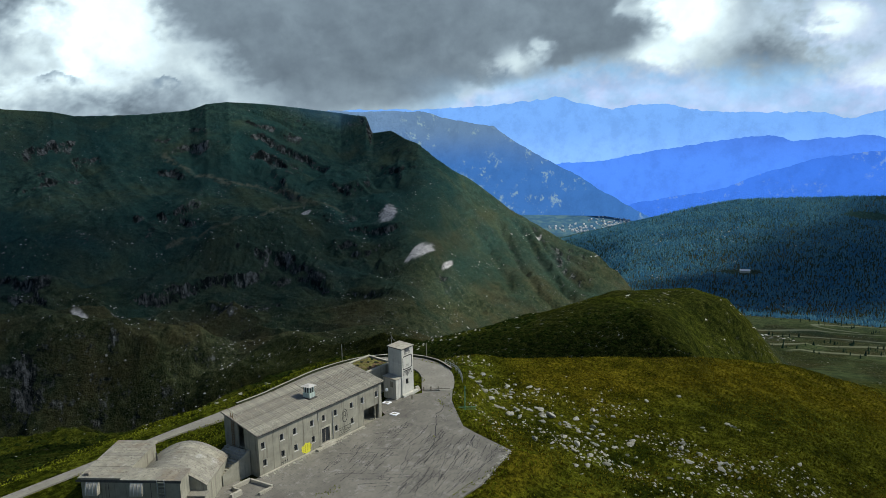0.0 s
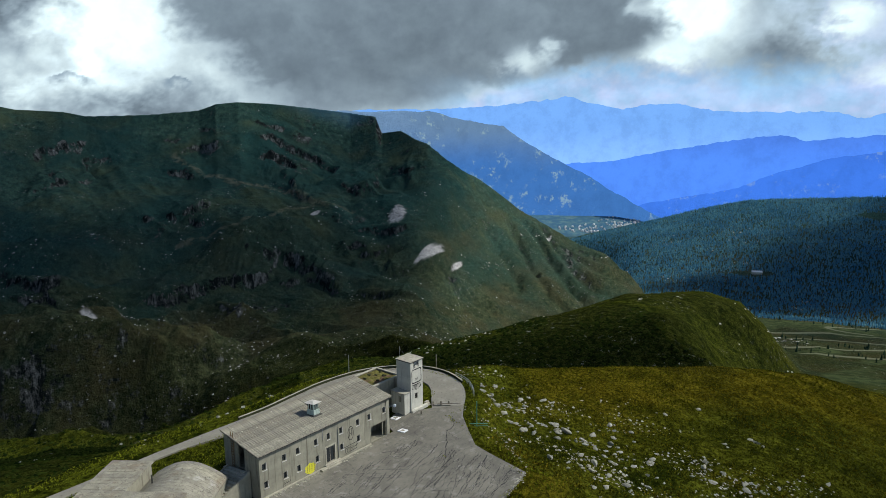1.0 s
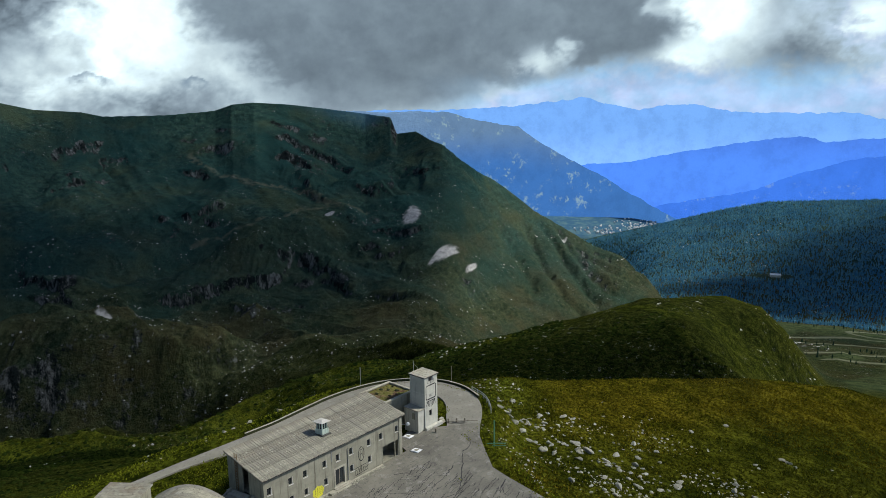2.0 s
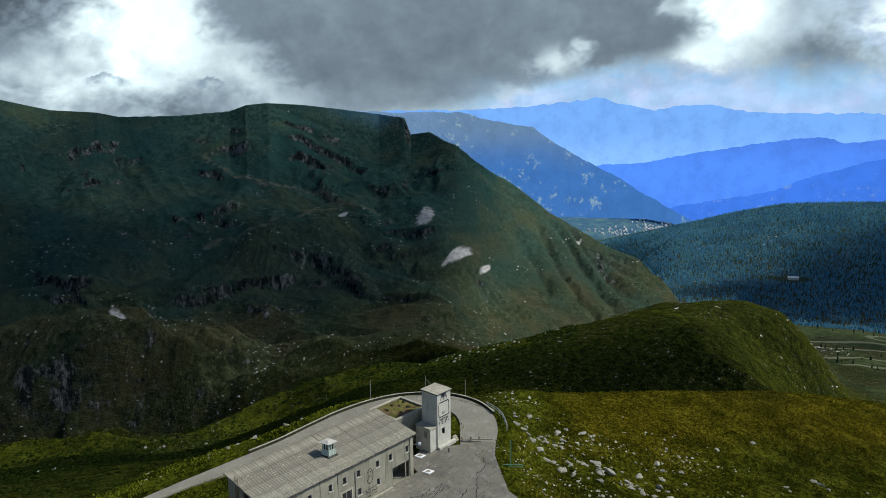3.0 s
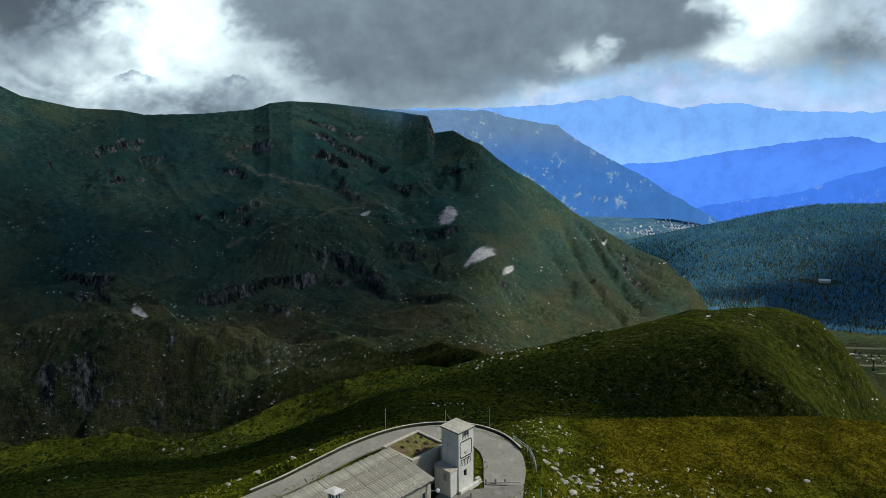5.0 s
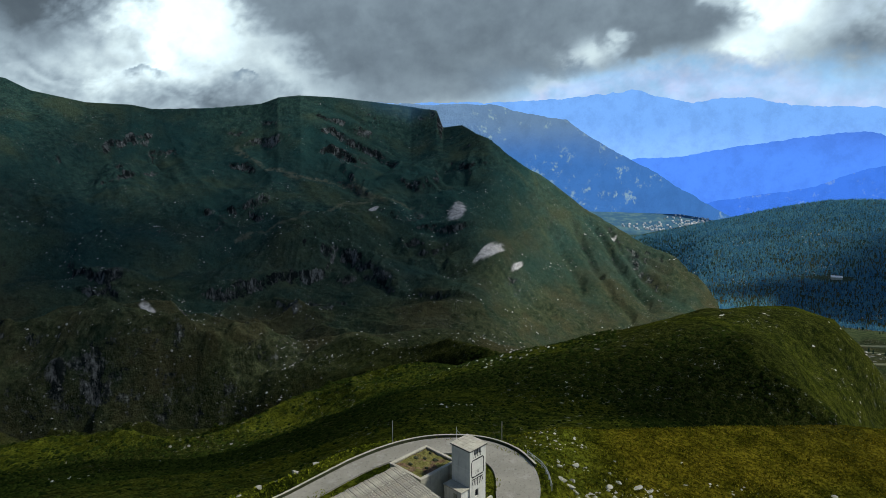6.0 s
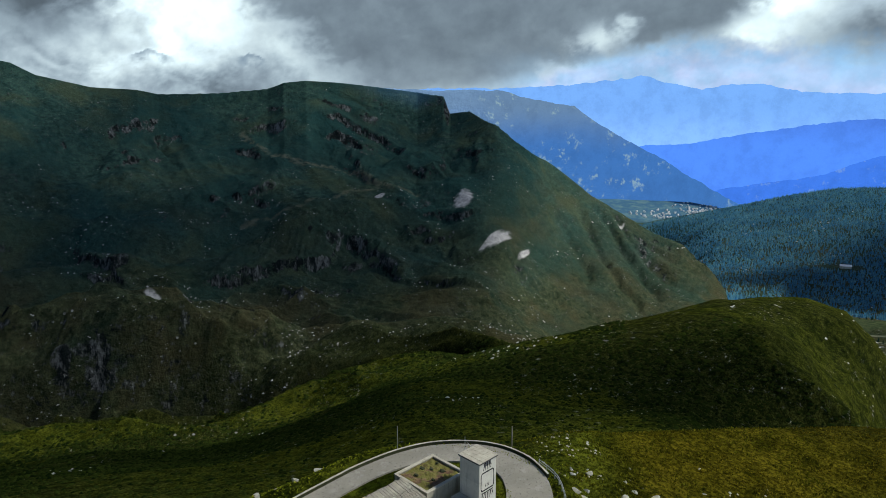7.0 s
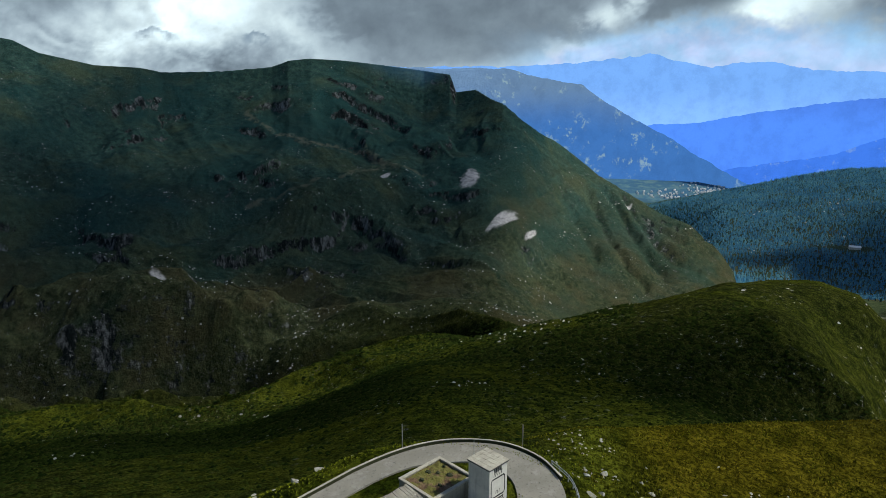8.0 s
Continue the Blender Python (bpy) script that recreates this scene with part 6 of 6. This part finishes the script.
LUSH = material("green_verge_grass", rough=0.95)
LUSH.node_tree.nodes["Principled BSDF"].inputs["Specular IOR Level"].default_value = 0.0
paint(LUSH, mix(LUSH, island(LUSH), (0.044, 0.062, 0.005), (0.220, 0.240, 0.018)))
BLADE = material("grass_tussock", rough=0.95)
BLADE.node_tree.nodes["Principled BSDF"].inputs["Specular IOR Level"].default_value = 0.0
_g = mix(BLADE, island(BLADE), (0.016, 0.022, 0.002), (0.165, 0.168, 0.014))
_s = mix(BLADE, island(BLADE), (0.034, 0.030, 0.002), (0.250, 0.195, 0.018))
paint(BLADE, mix(BLADE, span(BLADE, grain(BLADE, 30, 5, 0.6), 0.44, 0.60), _g, _s))


def tussocks(name, x, y, size, seed, label, mat):
    """Bent tufts of grass, four blades each."""
    rs = np.random.RandomState(seed)
    n = len(x)
    x, y, z = lay(x, y, np.where(plateau(x, y) < 0, yard_level(x) + 0.04, land(x, y)))
    vs, fs = [], []
    for b in range(4):
        a = rs.uniform(0, 6.283, n)
        w = size * rs.uniform(0.25, 0.5, n)
        dx, dy = np.cos(a), np.sin(a)
        p0 = np.stack([x - dy * w, y + dx * w, z - 0.05], -1)
        p1 = np.stack([x + dy * w, y - dx * w, z - 0.05], -1)
        lean = size * rs.uniform(0.3, 0.9, n)
        p2 = np.stack([x + dx * lean, y + dy * lean, z + size * rs.uniform(0.5, 1.0, n)], -1)
        vs.append(np.stack([p0, p1, p2], 1).reshape(-1, 3))
        fs.append(np.arange(n * 3).reshape(-1, 3) + b * n * 3)
    return merged(name, np.concatenate(vs), np.concatenate(fs), mat, label, "grass")


r = spread(120000, 91)
az, d = -34 + 66 * r[:, 0], 105 + 215 * r[:, 1] ** 0.9
x, y = uv_xy(d * np.sin(np.radians(az)), d * np.cos(np.radians(az)))
ds, zs = along(SHOULDER, az)
keep = (plateau(x, y) > 0.6) & (d < ds + 25) & (r[:, 2] < 0.35 + 0.8 * smooth(-0.2, 0.3, fbm(x / 5, y / 5, 3, 441)))
size = 0.16 + 0.30 * r[:, 3]
verge = plateau(x, y) < 7 + 5 * fbm(x / 9, y / 9, 3, 445)
verge |= (az < 1.5) & (plateau(x, y) < 11)
keep &= (az > -1) | (plateau(x, y) < 9 + 4 * fbm(x / 7, y / 7, 3, 447))
a, b = keep & ~verge, keep & verge
tussocks("grass_tussocks", x[a], y[a], size[a], 92, "tussocky green and straw-coloured alpine grass", BLADE)
tussocks("verge_grass", x[b], y[b], size[b] * 0.8, 93, "short bright green grass on the road verge", LUSH)
# grass that has crept over the edges of yard and road, and into gaps
r = spread(26000, 95)
x, y = -16 + 84 * r[:, 0], -33 + 66 * r[:, 1]
p = plateau(x, y)
low = ((p > -1.2) & (p < 0.8)) | ((y > 11.8) & (y < 25.0) & (x < 36)) | (np.hypot((x - 50) / 5, (y - 6) / 3) < 1) & (np.hypot(x - 45, y - 4) > 4.6)
island_ = np.hypot((x - 1.0) / 3.0, (y + 12.8) / 1.3) < 1
low = low | island_ | (np.hypot((x - 29.2) / 1.3, (y + 14.0) / 0.35) < 1)
x, y = x[low], y[low]
g = tussocks("edge_grass", x, y, 0.08 + 0.16 * r[low, 3], 96, "short green grass along the paving edges", LUSH)

# ---- posts, poles and small things ----
def post(name, x, y, h, rad, mat, label, category, lean=0.0):
    ob = thing(name, (x, y, float(land(np.array([x]), np.array([y]))[0]) + 0.1), label, category)
    b = ob.location
    part("pole", tube([(b.x, b.y, b.z - 0.4), (b.x + lean * 0.5, b.y, b.z + h * 0.5), (b.x + lean, b.y, b.z + h)], rad), mat, ob)
    return ob


post("metal_pole", 55.4, 27.7, 4.0, 0.06, STEEL, "thin grey metal pole beside the road", "pole", 0.05)
post("wooden_pole", 71.5, 15.5, 4.2, 0.09, TIMBER, "grey wooden pole on the grass shoulder", "pole")
green = post("green_pole", 45.6, -10.4, 4.6, 0.09, GREEN_PAINT, "tall green painted steel pole at the yard edge", "pole")
b = green.location
part("rail", tube([(b.x - 1.4, b.y + 1.2, b.z + 0.6), (b.x + 1.2, b.y - 1.6, b.z + 0.5)], 0.07, 6), GREEN_PAINT, green)
part("rail", tube([(b.x - 1.4, b.y + 1.2, b.z + 0.2), (b.x + 1.2, b.y - 1.6, b.z + 0.1)], 0.06, 6), GREEN_PAINT, green)
for x, y, h in ((48.6, -0.6, 0.8), (47.4, 0.4, 0.9), (49.8, -1.6, 0.7), (42.4, -0.2, 0.6)):
    ob = thing("timber_post", (x, y, 0.9), "short weathered timber post by the tower", "post", "timber posts by the tower")
    sited("stump", box(x - 0.12, x + 0.12, y - 0.12, y + 0.12, 0.3, 0.9 + h, bevel=0.02), TIMBER, ob)
gate = thing("timber_barrier", (48.5, -2.5, 0.9), "low broken timber barrier across the road end", "barrier")
sited("plank", tube([(46.6, 0.3, 1.5), (50.6, -3.9, 1.35)], 0.08, 6), TIMBER, gate)
sited("plank", tube([(46.8, 0.1, 1.15), (49.2, -2.4, 1.0)], 0.07, 6), TIMBER, gate)
ramp = thing("sloping_parapet", (50, 6, 1), "white sloping stair parapet behind the tower", "parapet")
bm = prism([(47.6, 3.2), (52.6, 8.6), (52.3, 8.8), (47.3, 3.4)], 0.3, lambda x: 2.6 - (x - 47.3) * 0.22)
sited("wall", bm, WHITE, ramp)
bm = prism([(51.2, 9.6), (52.9, 8.6), (53.0, 8.8), (51.3, 9.8)], 0.3, 2.2)
sited("wall", bm, COPING, ramp)
dish = thing("wall_dish", (33.4, -0.4, 5.2), "white round dish on the corner of the building", "dish")
bm = bmesh.new()
bmesh.ops.create_uvsphere(bm, u_segments=16, v_segments=8, radius=0.32)
bm.transform(Matrix.Translation((33.5, -0.55, 5.0)) @ Matrix.Rotation(radians(-40), 4, "Z") @ Matrix.Diagonal((1, 0.35, 1, 1)))
sited("reflector", bm, HUT_R, dish, smooth_faces=True)
sited("bracket", tube([(33.5, -0.5, 5.0), (32.7, 0.1, 5.0)], 0.04, 6), STEEL, dish)
for x, y in ((34.4, -1.6), (38.4, 3.0)):
    ob = thing("manhole_slab", (x, y, 0.3), "square white concrete slab with a dark hatch", "manhole", "slabs in the yard")
    z = float(yard_level(x)) + 0.03
    sited("slab", box(x - 0.75, x + 0.75, y - 0.75, y + 0.75, z - 0.1, z + 0.10, bevel=0.03), HUT_R, ob)
    sited("hatch", box(x - 0.35, x + 0.35, y - 0.35, y + 0.35, z + 0.08, z + 0.13), WALL, ob)

# flakes and stones on the old roof, thickest along its front edge
rs = np.random.RandomState(121)
n = 900
x, y = rs.uniform(-0.2, LONG + 0.2, n), np.where(rs.rand(n) < 0.55, rs.uniform(-0.45, 1.6, n), rs.uniform(-0.3, DEEP, n))
z = HIGH + 0.19 + slope * y
clumps("roof_debris", 0.80 * x, 0.775 * y, z, 0.05 + 0.13 * rs.rand(n) ** 2, 122, STONE, "crumbled flakes and stones on the sheet roof", "debris", False)
n = 420
t = rs.rand(n)
side = rs.choice([0, 1, 2], n, p=[0.15, 0.6, 0.25])
x = np.where(side == 0, 30.6 + 20 * t, np.where(side == 1, -0.5 + 27 * t, 16 + 14.5 * t)) + rs.randn(n) * 0.25
y = np.where(side == 0, -28.4 + 24 * t ** 1.2, np.where(side == 1, -0.75, -31.0 + 2.6 * t)) + rs.randn(n) * 0.35
clumps("yard_debris", x, y, yard_level(x) + 0.03, 0.05 + 0.16 * rs.rand(n) ** 2, 123, STONE, "loose rubble along the yard edges", "debris")

# low railing and a bent lamp post between the road and the earth-roofed block
railing = thing("low_railing", (27.5, 15.5, 0.9), "low rusty pipe railing along the road edge", "railing")
ends = ((19.6, 11.6), (27.9, 13.2))
spots = [tuple(a + (b - a) * k / 6 for a, b in zip(*ends)) for k in range(7)]
for x, y in spots:
    part("post", tube([(x, y, 0.1), (x, y, 1.55)], 0.045, 6), RUST, railing)
for h in (1.0, 1.5):
    part("rail", tube([(*ends[0], h), (*ends[1], h)], 0.035, 6), RUST, railing)
bent = thing("bent_lamp_post", (33.5, 15.4, 0.9), "thin grey lamp post with a bent arm", "lamp post")
part("pole", tube([(28.2, 13.6, 0.1), (28.2, 13.6, 3.2), (28.05, 13.5, 3.6), (27.3, 13.1, 3.8)], 0.05), STEEL, bent)
part("lamp_head", box(26.9, 27.35, 12.95, 13.2, 3.72, 3.84, bevel=0.03), STEEL, bent)
